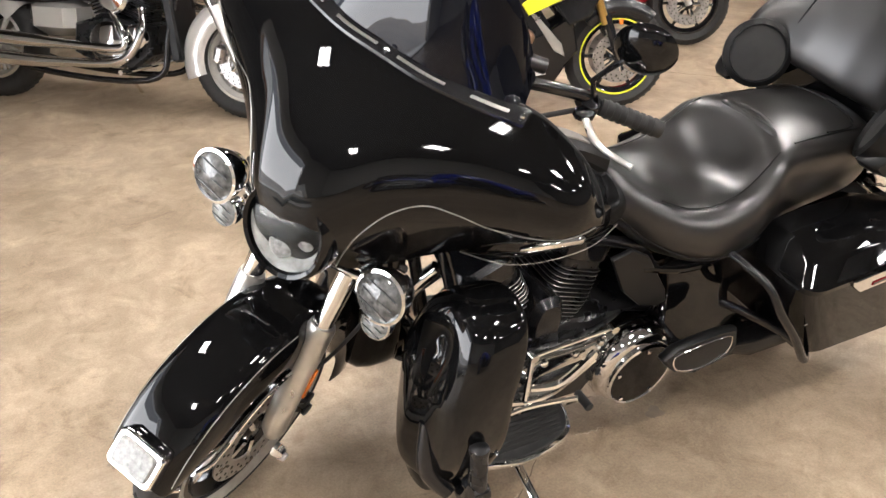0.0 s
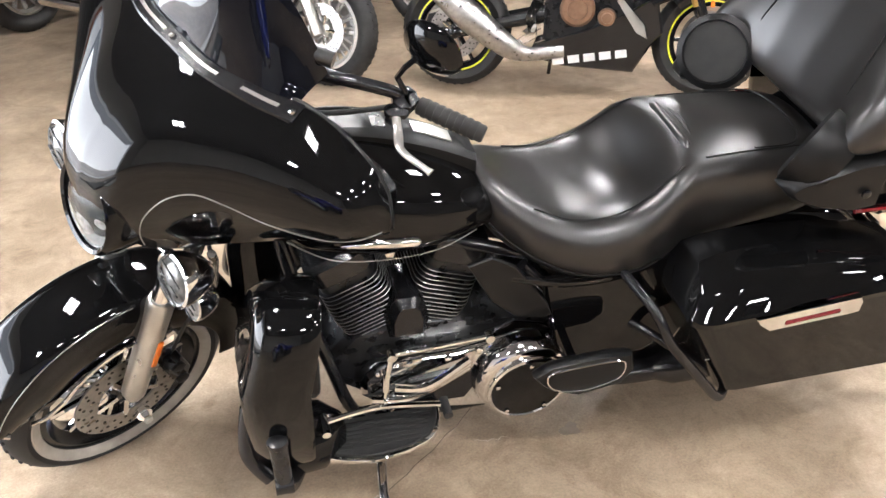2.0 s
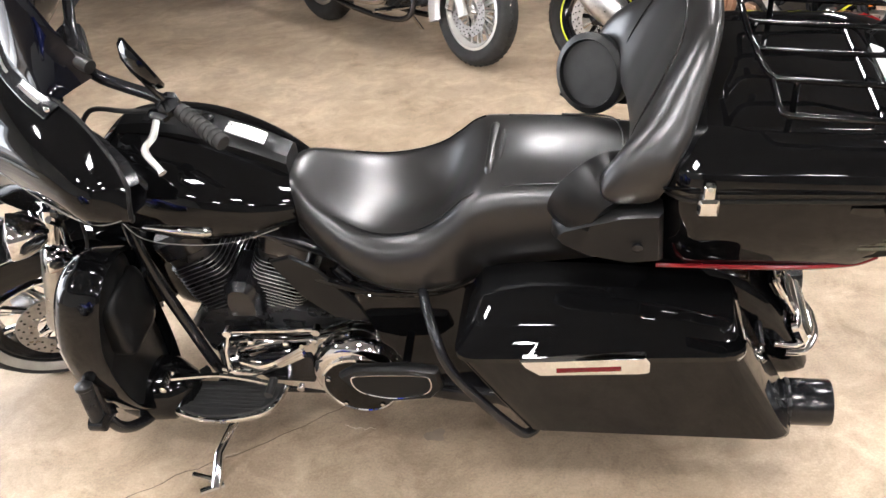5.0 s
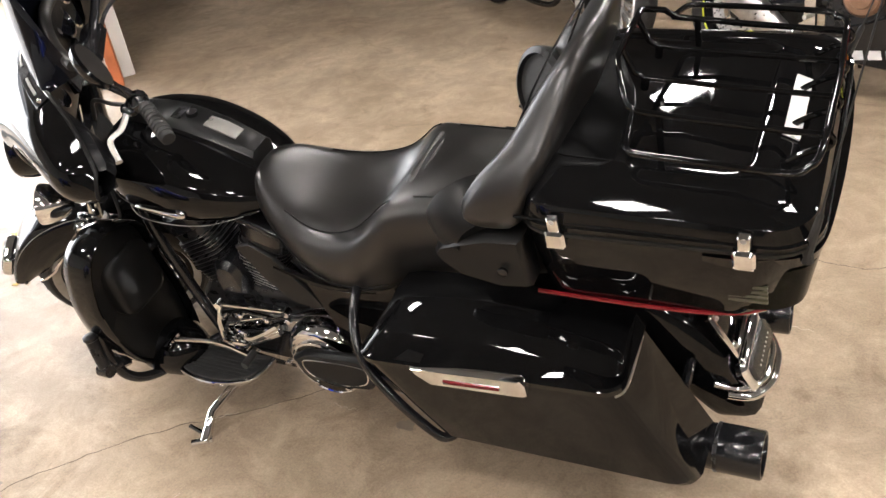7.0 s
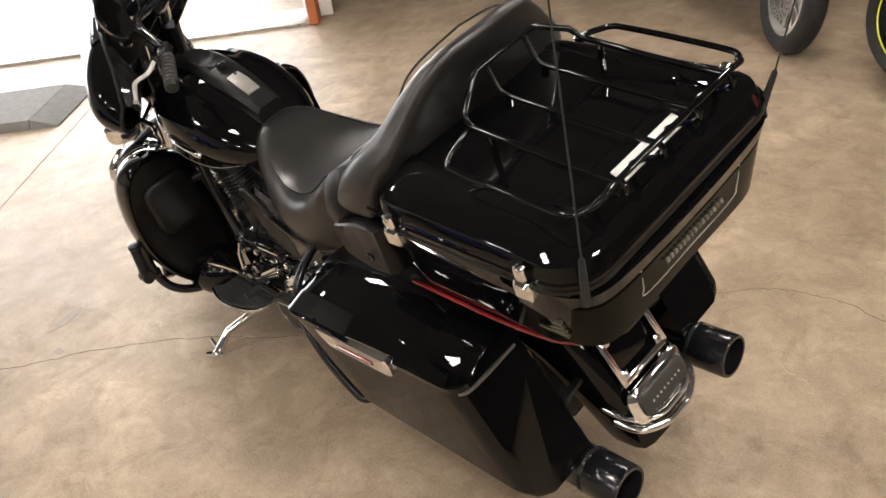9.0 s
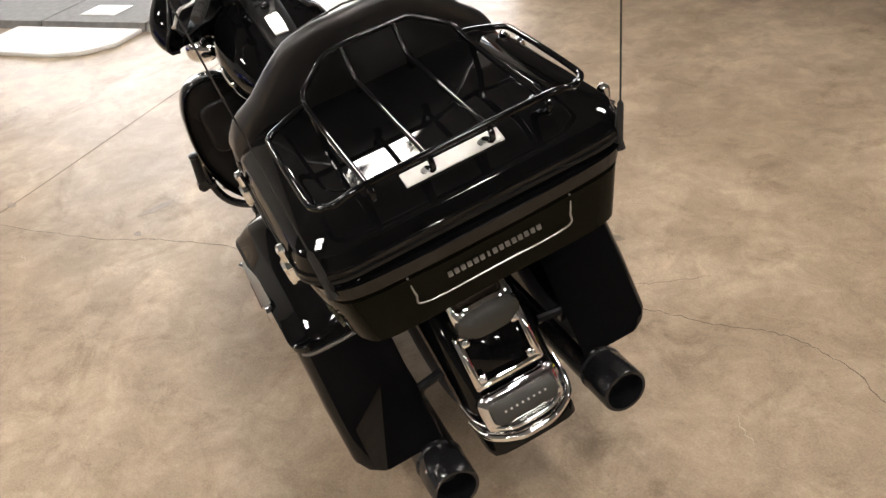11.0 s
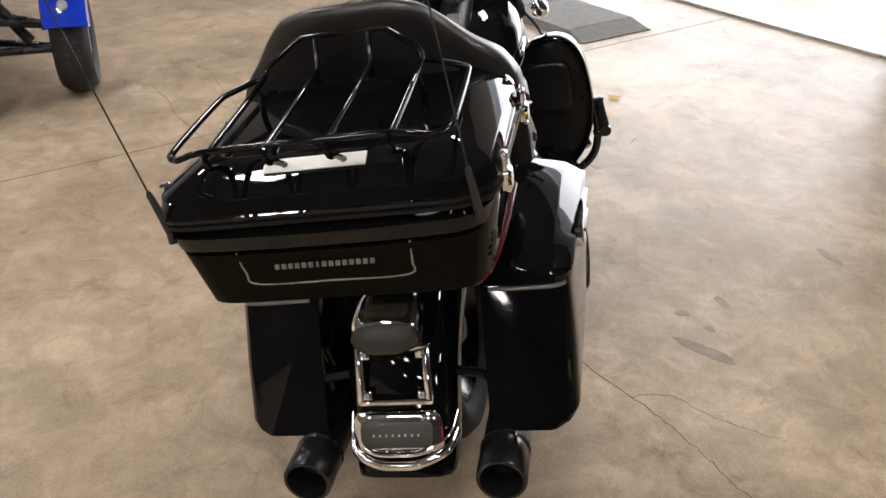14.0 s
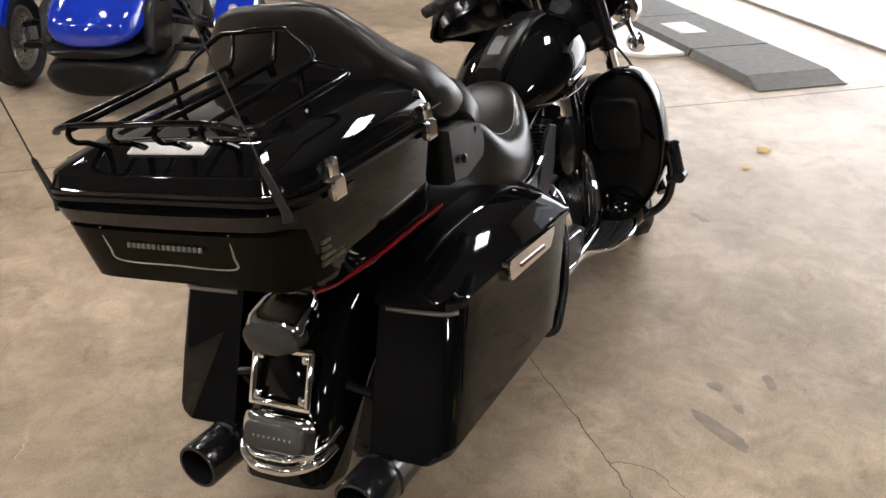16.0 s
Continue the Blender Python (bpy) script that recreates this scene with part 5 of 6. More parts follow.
for s in (1, -1):
    g = board(Geo(), 0.825, 1.185, 0.2, 0.325, 0.235, 0.016)
    fb = part("footboard", g if s > 0 else flip(g), CHROME, bike, "half-moon footboard with chrome rim")
    g = board(Geo(), 0.833, 1.177, 0.2, 0.314, 0.25, 0.008)
    part("footboard_rubber", g if s > 0 else flip(g), RUBBER, fb, "black ribbed rubber tread")
    for k in range(7):
        g = Geo()
        y = 0.215 + k * 0.013
        box(g, (0.995, s * y, 0.2595), (0.29 - k * 0.012, 0.005, 0.003), None, 0.2)
        part("tread_rib", g, RUBBER, fb)
    g = Geo()
    box(g, (1.0, s * 0.2, 0.215), (0.1, 0.12, 0.03))
    part("footboard_bracket", g, DARKSTEEL, fb)
    g = Geo()
    slab(g, [(0.565, 0.40), (0.60, 0.43), (0.62, 0.455), (0.58, 0.48), (0.42, 0.49), (0.36, 0.48), (0.35, 0.43), (0.38, 0.395), (0.5, 0.375)], 0.0, 0.03, lambda u, v, w: (u, s * (0.29 + w + (v - 0.43) * -0.15), v - 0.025), 0.008)
    pb = part("passenger_board", g, SATIN, bike, "folded passenger footboard with a thin chrome outline")
    g = Geo()
    o = [(0.56, 0.41), (0.585, 0.445), (0.56, 0.465), (0.41, 0.472), (0.38, 0.455), (0.395, 0.415), (0.48, 0.395)]
    tube(g, [(u, s * (0.3215 - (v - 0.43) * 0.15), v - 0.025) for u, v in o], 0.0022, 6, 50, closed=True)
    part("outline", g, CHROME, pb)
    g = Geo()
    tube(g, [(0.47, s * 0.2, 0.36), (0.47, s * 0.3, 0.375)], 0.012, 8)
    part("board_mount", g, BLACKMETAL, pb)

# lower fairings, engine guard, highway pegs
LEG = [(0.14, 0.70), (0.21, 0.775), (0.29, 0.795), (0.355, 0.77), (0.393, 0.70), (0.41, 0.59), (0.412, 0.49), (0.392, 0.39), (0.345, 0.30), (0.26, 0.225), (0.16, 0.205), (0.12, 0.3), (0.115, 0.5)]
for s in (1, -1):
    rim = spl(LEG, 64, True)

    def leg_ring(x, k, bow=0.0):
        """The shield's outline at a depth, drawn in towards its middle by k."""
        return [(x - 0.22 * max(0.0, p[1] - 0.6) + bow, s * (0.25 + (p[0] - 0.25) * k), 0.52 + (p[1] - 0.52) * (1 - (1 - k) * 0.55)) for p in rim]

    g = Geo()
    loft(g, [leg_ring(1.315, 0.3), leg_ring(1.312, 0.62), leg_ring(1.298, 0.84), leg_ring(1.272, 0.955), leg_ring(1.235, 1.0), leg_ring(1.19, 1.0), leg_ring(1.172, 0.99), leg_ring(1.165, 0.965), leg_ring(1.168, 0.93), leg_ring(1.2, 0.9)])
    lf = part("lower_fairing", g, PAINT, bike, "gloss black lower leg fairing", 50)
    g = Geo()
    loft(g, [leg_ring(1.196, 0.89), leg_ring(1.19, 0.8), leg_ring(1.186, 0.5)])
    part("inner_panel", g, SATIN, lf, "satin black inner panel of the leg fairing")
    g = Geo()
    loft(g, [[(x, s * y, z) for y, z in rrect(0.09 * k, 0.1 * k, 0.045 * k, 6, 0.255, 0.60)] for x, k in ((1.19, 1.0), (1.15, 1.0), (1.14, 0.93), (1.137, 0.8))])
    part("glove_box", g, SATIN, lf, "rounded black glove box door", 60)
    g = Geo()
    lathe(g, [(0.0, -0.13), (0.05, -0.115), (0.088, -0.06), (0.095, 0.02), (0.075, 0.08), (0.0, 0.11)], (1.2, s * 0.235, 0.265), (1, s * 0.1, 0.12), 28)
    part("vent_bowl", g, PAINT, lf, "gloss black bulge at the lower fairing's foot")
    g = Geo()
    tube(g, [(1.16, s * 0.1, 0.62), (1.2, s * 0.25, 0.60), (1.235, s * 0.38, 0.52), (1.24, s * 0.415, 0.42), (1.235, s * 0.40, 0.30), (1.21, s * 0.33, 0.235), (1.16, s * 0.2, 0.215), (1.1, s * 0.12, 0.21)], 0.016, 12, 50)
    eg = part("engine_guard", g, BLACKMETAL, bike, "black engine guard bar")
    g = Geo()
    tube(g, [(1.3, s * 0.29, 0.47), (1.31, s * 0.33, 0.36), (1.27, s * 0.37, 0.30)], [0.02, 0.026, 0.02], 12, 14)
    part("guard_upright", g, BLACKMETAL, eg)
    g = Geo()
    tube(g, [(1.24, s * 0.40, 0.36), (1.243, s * 0.45, 0.375)], 0.02, 10)
    lathe(g, [(0.022, -0.02), (0.022, 0.02)], (1.243, s * 0.446, 0.375), (1, 0, 0), 14)
    part("peg_clamp", g, BLACKMETAL, eg)
    g = Geo()
    a, b = np.array((1.243, s * 0.444, 0.385)), np.array((1.247, s * 0.424, 0.505))
    lathe(g, [(0.012, 0), (0.019, 0.005), (0.02, 0.105), (0.023, 0.108), (0.023, 0.118), (0.012, 0.124)], a, b - a, 18)
    hp = part("highway_peg", g, DARKSTEEL, eg, "upright folded highway peg")
    g = Geo()
    tube(g, [(1.25, s * 0.20, 0.30), (1.22, s * 0.16, 0.22)], 0.012, 8)
    part("guard_mount", g, BLACKMETAL, eg)

# side stand
g = Geo()
up = Matrix.Rotation(radians(LEAN), 3, "X")


def w2b(x, y, z):
    return tuple(up @ Vector((x, y, z)))


tube(g, [(0.985, 0.16, 0.17), (0.99, 0.25, 0.15), w2b(1.005, 0.39, 0.075), w2b(1.0, 0.44, 0.03), w2b(1.0, 0.46, 0.016)], [0.017, 0.015, 0.013, 0.016, 0.014], 12)
tube(g, [w2b(0.985, 0.44, 0.012), w2b(1.04, 0.475, 0.012)], [0.012, 0.01], 8, flat=0.8)
tube(g, [w2b(1.01, 0.445, 0.03), w2b(1.075, 0.43, 0.03)], 0.009, 8)
part("side_stand", g, CHROME, bike, "chrome side stand, swung out")

# ---- floor marks, ramp mat ----
def ribbon(g, pts, widths, z, n=60):
    p = spl([(x, y, 0) for x, y in pts], n)
    w = np.interp(np.linspace(0, 1, n), np.linspace(0, 1, len(widths)), widths)
    rnd = random.Random(len(pts) * 7 + n)
    rows = []
    for i in range(n):
        d = p[min(i + 1, n - 1)] - p[max(i - 1, 0)]
        d /= np.linalg.norm(d) + 1e-9
        s = np.array((-d[1], d[0], 0))
        c = p[i] + s * rnd.uniform(-1, 1) * 0.006
        h = w[i] * rnd.uniform(0.5, 1.3) / 2
        rows.append([c + s * h + (0, 0, z), c - s * h + (0, 0, z), c - s * h + (0, 0, -0.003), c + s * h + (0, 0, -0.003)])
    return loft(g, rows)


g = ribbon(Geo(), [(3.0, 2.1), (2.3, 1.6), (1.64, 0.98), (1.45, 0.72), (1.19, 0.45), (0.85, 0.2), (0.5, -0.15), (0.17, -0.51), (-0.02, -0.68), (-0.18, -0.8), (-0.34, -0.94), (-0.55, -0.98), (-0.8, -0.96), (-1.1, -1.2), (-1.5, -1.35)], [0.001, 0.002, 0.003, 0.002, 0.0035, 0.002, 0.003, 0.0025, 0.0015], 0.0008, 170)
tagged(part("crack", g, CRACK, floor), "thin wandering crack in the concrete")
g = ribbon(Geo(), [(0.17, -0.5), (0.2, -0.62), (0.12, -0.75), (0.05, -0.95)], [0.002, 0.001, 0.0015, 0.0008], 0.0008, 40)
tagged(part("crack", g, CRACK, floor), "thin wandering crack in the concrete")
g = ribbon(Geo(), [(2.51, 2.2), (2.31, 2.01), (2.13, 1.89), (1.96, 1.715), (1.81, 1.58)], [0.0015, 0.003, 0.002, 0.003, 0.0015], 0.0008, 60)
tagged(part("crack", g, CRACK, floor), "thin wandering crack in the concrete")
g = Geo()
a, b = bld(2.4, -9.9, 0), bld(2.5, DOORD - 0.2, 0)
ribbon(g, [(a.x, a.y), ((a.x + b.x) / 2, (a.y + b.y) / 2), (b.x, b.y)], [0.005, 0.005], 0.001, 30)
tagged(part("floor_joint", g, CRACK, floor), "straight saw-cut joint in the concrete")
g = Geo()
a, b = bld(-3.4, -9.9, 0), bld(-3.4, DOORD - 0.2, 0)
ribbon(g, [(a.x, a.y), ((a.x + b.x) / 2, (a.y + b.y) / 2), (b.x, b.y)], [0.005, 0.005], 0.001, 30)
tagged(part("floor_joint", g, CRACK, floor), "straight saw-cut joint in the concrete")


def blot(cx, cy, L, w, ang, seed):
    """A dark soaked-in spot with a ragged rim."""
    rnd = random.Random(seed)
    o = []
    k = [rnd.uniform(0.6, 1.3) for _ in range(9)]
    for i in range(40):
        t = 2 * math.pi * i / 40
        r = np.interp(i * 9 / 40, range(10), k + [k[0]]) * (1 + rnd.uniform(-0.06, 0.06))
        x, y = L / 2 * r * math.cos(t), w / 2 * r * math.sin(t)
        o.append((cx + x * math.cos(ang) - y * math.sin(ang), cy + x * math.sin(ang) + y * math.cos(ang)))
    g = Geo()
    n = len(o)
    g.add([(x, y, 0.001) for x, y in o] + [(cx + (x - cx) * 1.02, cy + (y - cy) * 1.02, -0.002) for x, y in o], [list(range(n))] + [[i, (i + 1) % n, n + (i + 1) % n, n + i] for i in range(n)])
    tagged(part("stain", g, OIL, floor), "dark oil stain soaked into the concrete")


for k, (cx, cy, L, w, ang) in enumerate(((0.46, -0.76, 0.21, 0.06, 1.0),  (0.68, -0.69, 0.06, 0.035, 1.2), (0.78, -0.84, 0.07, 0.04, 0.4), (0.60, -0.78, 0.05, 0.03, 0.9), (1.74, 0.69, 0.2, 0.045, 1.9), (1.56, 0.8, 0.04, 0.03, 0.2), (0.69, 2.06, 0.11, 0.06, 0.4), (0.78, 1.93, 0.05, 0.04, 0.4), (1.9, -0.35, 0.12, 0.04, 0.9), (0.43, 0.2, 0.07, 0.05, 0.3), (2.2, 1.3, 0.06, 0.04, 0.3), (-1.0, 1.2, 0.05, 0.03, 1.0), (1.2, -1.3, 0.16, 0.04, 0.5))):
    blot(cx, cy, L, w, ang, k)
rnd = random.Random(11)
for k in range(26):
    g = Geo()
    cx, cy, a = rnd.uniform(-1.6, 3.5), rnd.uniform(-2.4, 2.2), rnd.uniform(0, 3.14)
    L = rnd.uniform(0.04, 0.16)
    ribbon(g, [(cx, cy), (cx + L / 2 * math.cos(a), cy + L / 2 * math.sin(a)), (cx + L * math.cos(a + 0.2), cy + L * math.sin(a + 0.2))], [0.001, 0.004, 0.001], 0.001, 16)
    tagged(part("scuff", g, SCUFF, floor), "pale scuff on the concrete")
# ramp mat in front of the doorway
ramp = thing("ramp_mat", "grey rubber ramp mat lying before the doorway", "ramp")
for u0, u1, z0, z1 in ((2.6, 2.78, 0.008, 0.055), (2.785, 3.44, 0.055, 0.055), (3.455, 4.4, 0.055, 0.055), (4.415, 5.3, 0.055, 0.055)):
    g = Geo()
    w0, w1 = 2.92, 3.6
    v = [bld(u0, w0, 0.001), bld(u1, w0, 0.001), bld(u1, w1, 0.001), bld(u0, w1, 0.001), bld(u0, w0 + 0.03, z0), bld(u1, w0 + 0.03, z1), bld(u1, w1 - 0.03, z1), bld(u0, w1 - 0.03, z0)]
    g.add(v, [[0, 1, 2, 3], [4, 7, 6, 5], [0, 4, 5, 1], [1, 5, 6, 2], [2, 6, 7, 3], [3, 7, 4, 0]])
    part("mat_section", g, MAT, ramp)
g = Geo()
box(g, bld(4.0, 3.2, 0.058), (0.32, 0.22, 0.003), rot(0, 0, 45))
part("paper_label", g, PAPER, ramp, "white sheet on the mat")
g = Geo()
slab(g, [(3.46, 2.90), (3.46, 2.62), (3.6, 2.45), (3.85, 2.38), (4.3, 2.4), (4.6, 2.55), (4.6, 2.90)], 0.001, 0.03, lambda u, v, w: bld(u, v, w), 0.006)
tagged(part("pale_board", g, WHITEWALLP), "pale rounded board beside the ramp mat", "board")
for (x, y), sz in (((2.88, -0.44), 0.045), ((2.58, -0.41), 0.025), ((2.5, -0.1), 0.015)):
    g = Geo()
    o = [(math.cos(t) * sz * (1 + 0.45 * math.cos(5 * t)), math.sin(t) * sz * 0.7 * (1 + 0.3 * math.cos(5 * t))) for t in np.linspace(0, 6.28, 24, endpoint=False)]
    loft(g, [[(x + u, y + v, 0.002 + 0.25 * abs(v) + k) for u, v in o] for k in (0, 0.0015)])
    tagged(part("leaf", g, LEAF), "small dry yellow leaf on the floor", "leaf", group="dry leaves")

# ---- other machines ----
def engine_v(b, x, z, mat, cover):
    """A small V-twin with chrome covers, seen from the right."""
    g = Geo()
    slab(g, [(x + 0.22, z - 0.05), (x + 0.2, z + 0.1), (x - 0.05, z + 0.16), (x - 0.25, z + 0.1), (x - 0.27, z - 0.06), (x - 0.1, z - 0.13), (x + 0.12, z - 0.13)], -0.15, 0.15, lambda u, v, w: (u, w, v), 0.02)
    e = part("engine", g, mat, b, "V-twin engine with polished covers")
    for s in (1, -1):
        for dx, t in ((0.12, 20), (-0.1, -20)):
            m = Matrix.Translation((x + dx, 0, z + 0.22)) @ Matrix.Rotation(radians(t), 4, "Y")
            if s > 0:
                for i in range(9):
                    g = Geo(m)
                    slab(g, rrect(0.08, 0.1, 0.03, 4), -0.08 + i * 0.018, -0.072 + i * 0.018, lambda u, v, w: (u, v, w), 0.002)
                    part("fin", g, DARKSTEEL, e)
                g = Geo(m)
                slab(g, rrect(0.085, 0.105, 0.04, 4), 0.085, 0.14, lambda u, v, w: (u, v, w), 0.015)
                part("rocker_cover", g, cover, e)
        g = Geo()
        lathe(g, [(0.13, 0), (0.125, 0.03), (0.1, 0.05), (0.0, 0.06)], (x - 0.02, s * 0.14, z + 0.0), (0, s, 0), 28)
        part("side_cover", g, cover, e)
        g = Geo()
        lathe(g, [(0.07, 0), (0.068, 0.03), (0.05, 0.045), (0.0, 0.05)], (x + 0.14, s * 0.14, z + 0.05), (0, s, 0), 24)
        part("cam_cover", g, cover, e)
        g = Geo()
        lathe(g, [(0.09, 0), (0.09, 0.05), (0.07, 0.07), (0, 0.075)], (x + 0.02, s * 0.12, z + 0.26), (0, s, 0), 26)
        part("air_cover", g, cover, e)
    return e


def cruiser(m, paint, label, seed=0):
    b = thing("motorcycle", label, "motorcycle", m, "parked motorcycles")
    WB = 1.62
    wheel(b, (WB, 0, 0.325), 0.325, 0.13, 0.225, None, 12, None, ALLOY, SILVERPAINT, spoke_w=0.008, edge_mat=SILVERPAINT)
    wheel(b, (0, 0, 0.325), 0.325, 0.165, 0.21, None, 12, None, ALLOY, SILVERPAINT, disc=False)
    for s in (1, -1):
        g = Geo()
        tube(g, [(WB, s * 0.1, 0.3), (WB - 0.15, s * 0.1, 0.62)], [0.03, 0.034], 14)
        part("fork_leg", g, ALLOY, b)
        g = Geo()
        tube(g, [(WB - 0.15, s * 0.1, 0.62), (WB - 0.35, s * 0.1, 1.02)], 0.035, 14)
        part("fork_cover", g, CHROME, b)
        g = Geo()
        lathe(g, [(0.03, -0.03), (0.036, 0), (0.03, 0.015), (0, 0.02)], (WB - 0.12, s * 0.2, 0.78), (1, 0, 0), 18)
        part("turn_signal", g, AMBER, b, "orange turn signal")
        g = Geo()
        box(g, (WB - 0.13, s * 0.085, 0.36), (0.06, 0.06, 0.11), rot(0, 15, 0), 0.3)
        part("brake_caliper", g, STEEL, b)
    g = Geo()
    loft(g, [fender_ring(WB, 0.325, 0.365, 45 + i * 6.2, 0.1, 0.14) for i in range(26)])
    part("front_fender", g, paint, b, "painted front mudguard", 50)
    g = Geo()
    loft(g, [fender_ring(0, 0.325, 0.375, 40 + i * 6, 0.115, 0.16) for i in range(26)])
    part("rear_fender", g, paint, b, "painted rear mudguard", 50)
    g = Geo()
    loft(g, [egg(*r) for r in spl([(1.25, 0.04, 0.8, 0.88), (1.2, 0.13, 0.75, 0.95), (1.05, 0.17, 0.72, 0.98), (0.85, 0.15, 0.72, 0.92), (0.7, 0.08, 0.74, 0.84)], 18)])
    part("fuel_tank", g, paint, b, "painted teardrop fuel tank", 60)
    g = Geo()
    loft(g, [seat_ring(*r) for r in spl([(0.72, 0.08, 0.68, 0.75, 0.76), (0.55, 0.17, 0.6, 0.72, 0.71), (0.35, 0.18, 0.6, 0.76, 0.75), (0.2, 0.15, 0.65, 0.8, 0.81), (-0.15, 0.13, 0.7, 0.82, 0.83)], 20)])
    part("seat", g, LEATHER, b, "", 70)
    g = Geo()
    tube(g, [(1.0, 0, 1.0), (1.1, 0.0, 1.08), (1.08, 0.2, 1.12), (0.95, 0.34, 1.08), (0.83, 0.4, 1.05)], 0.012, 10, 20)
    tube(g, [(1.1, 0.0, 1.08), (1.08, -0.2, 1.12), (0.95, -0.34, 1.08), (0.83, -0.4, 1.05)], 0.012, 10, 20)
    part("handlebar", g, CHROME, b)
    g = Geo()
    lathe(g, [(0.03, -0.14), (0.08, -0.08), (0.095, 0), (0.09, 0.01), (0, 0.02)], (WB - 0.2, 0, 0.92), (1, 0, -0.1), 28)
    part("headlamp", g, CHROME, b)
    engine_v(b, 0.88, 0.38, DARKSTEEL, CHROME)
    for k in (0, 1):
        g = Geo()
        tube(g, [(1.05 - 0.2 * k, -0.13, 0.58), (1.08 - 0.12 * k, -0.2, 0.46), (0.95, -0.21, 0.3 + 0.07 * k), (0.6, -0.21, 0.27 + 0.1 * k), (0.3, -0.22, 0.27 + 0.11 * k), (-0.45, -0.23, 0.3 + 0.12 * k)], [0.022, 0.022, 0.024, 0.026, 0.042, 0.046], 14, 50)
        part("exhaust", g, CHROME, b, "long chrome exhaust pipe")
    g = Geo()
    for s in (1, -1):
        tube(g, [(1.25, s * 0.05, 0.85), (1.2, s * 0.12, 0.45), (1.1, s * 0.14, 0.2), (0.4, s * 0.14, 0.2), (0.0, s * 0.13, 0.33)], 0.018, 10, 30)
        tube(g, [(1.25, s * 0.04, 0.9), (0.6, s * 0.1, 0.62), (0.0, s * 0.13, 0.6)], 0.018, 10, 20)
    part("frame", g, BLACKMETAL, b)
    g = Geo()
    box(g, (1.22, 0, 0.5), (0.06, 0.26, 0.4), rot(0, -8, 0), 0.2)
    part("radiator", g, SATIN, b)
    g = Geo()
    box(g, (0.45, 0, 0.5), (0.3, 0.26, 0.22), None, 0.25)
    part("side_cover", g, paint, b)
    g = Geo()
    tube(g, [(1.0, -0.3, 0.25), (1.0, 0.3, 0.25)], 0.014, 8)
    part("foot_peg", g, CHROME, b)
    g = Geo()
    tube(g, [(0.75, 0.14, 0.2), (0.78, 0.28, 0.02)], 0.012, 8)
    part("side_stand", g, CHROME, b)
    return b


def place(rear, front, lean, WB):
    """A pose for a machine whose rear and front wheels stand on two floor points."""
    r, f = Vector((*rear, 0)), Vector((*front, 0))
    d = (f - r).normalized()
    f0 = (f + r) / 2 - d * WB / 2
    return Matrix.Translation(f0) @ Matrix.Rotation(math.atan2(d.y, d.x), 4, "Z") @ Matrix.Rotation(radians(-lean), 4, "X")


silver = cruiser(place((1.9, -4.08), (0.69, -2.99), 8, 1.62), SILVERPAINT, "silver and chrome cruiser motorcycle parked on its stand")
dark = cruiser(place((1.0, -5.1), (-0.1, -4.1), 8, 1.62), PAINT, "black cruiser motorcycle parked behind the sports bike")
cruiser(place((2.55, -4.75), (1.45, -5.9), 8, 1.62), PAINT, "black cruiser motorcycle parked far back")


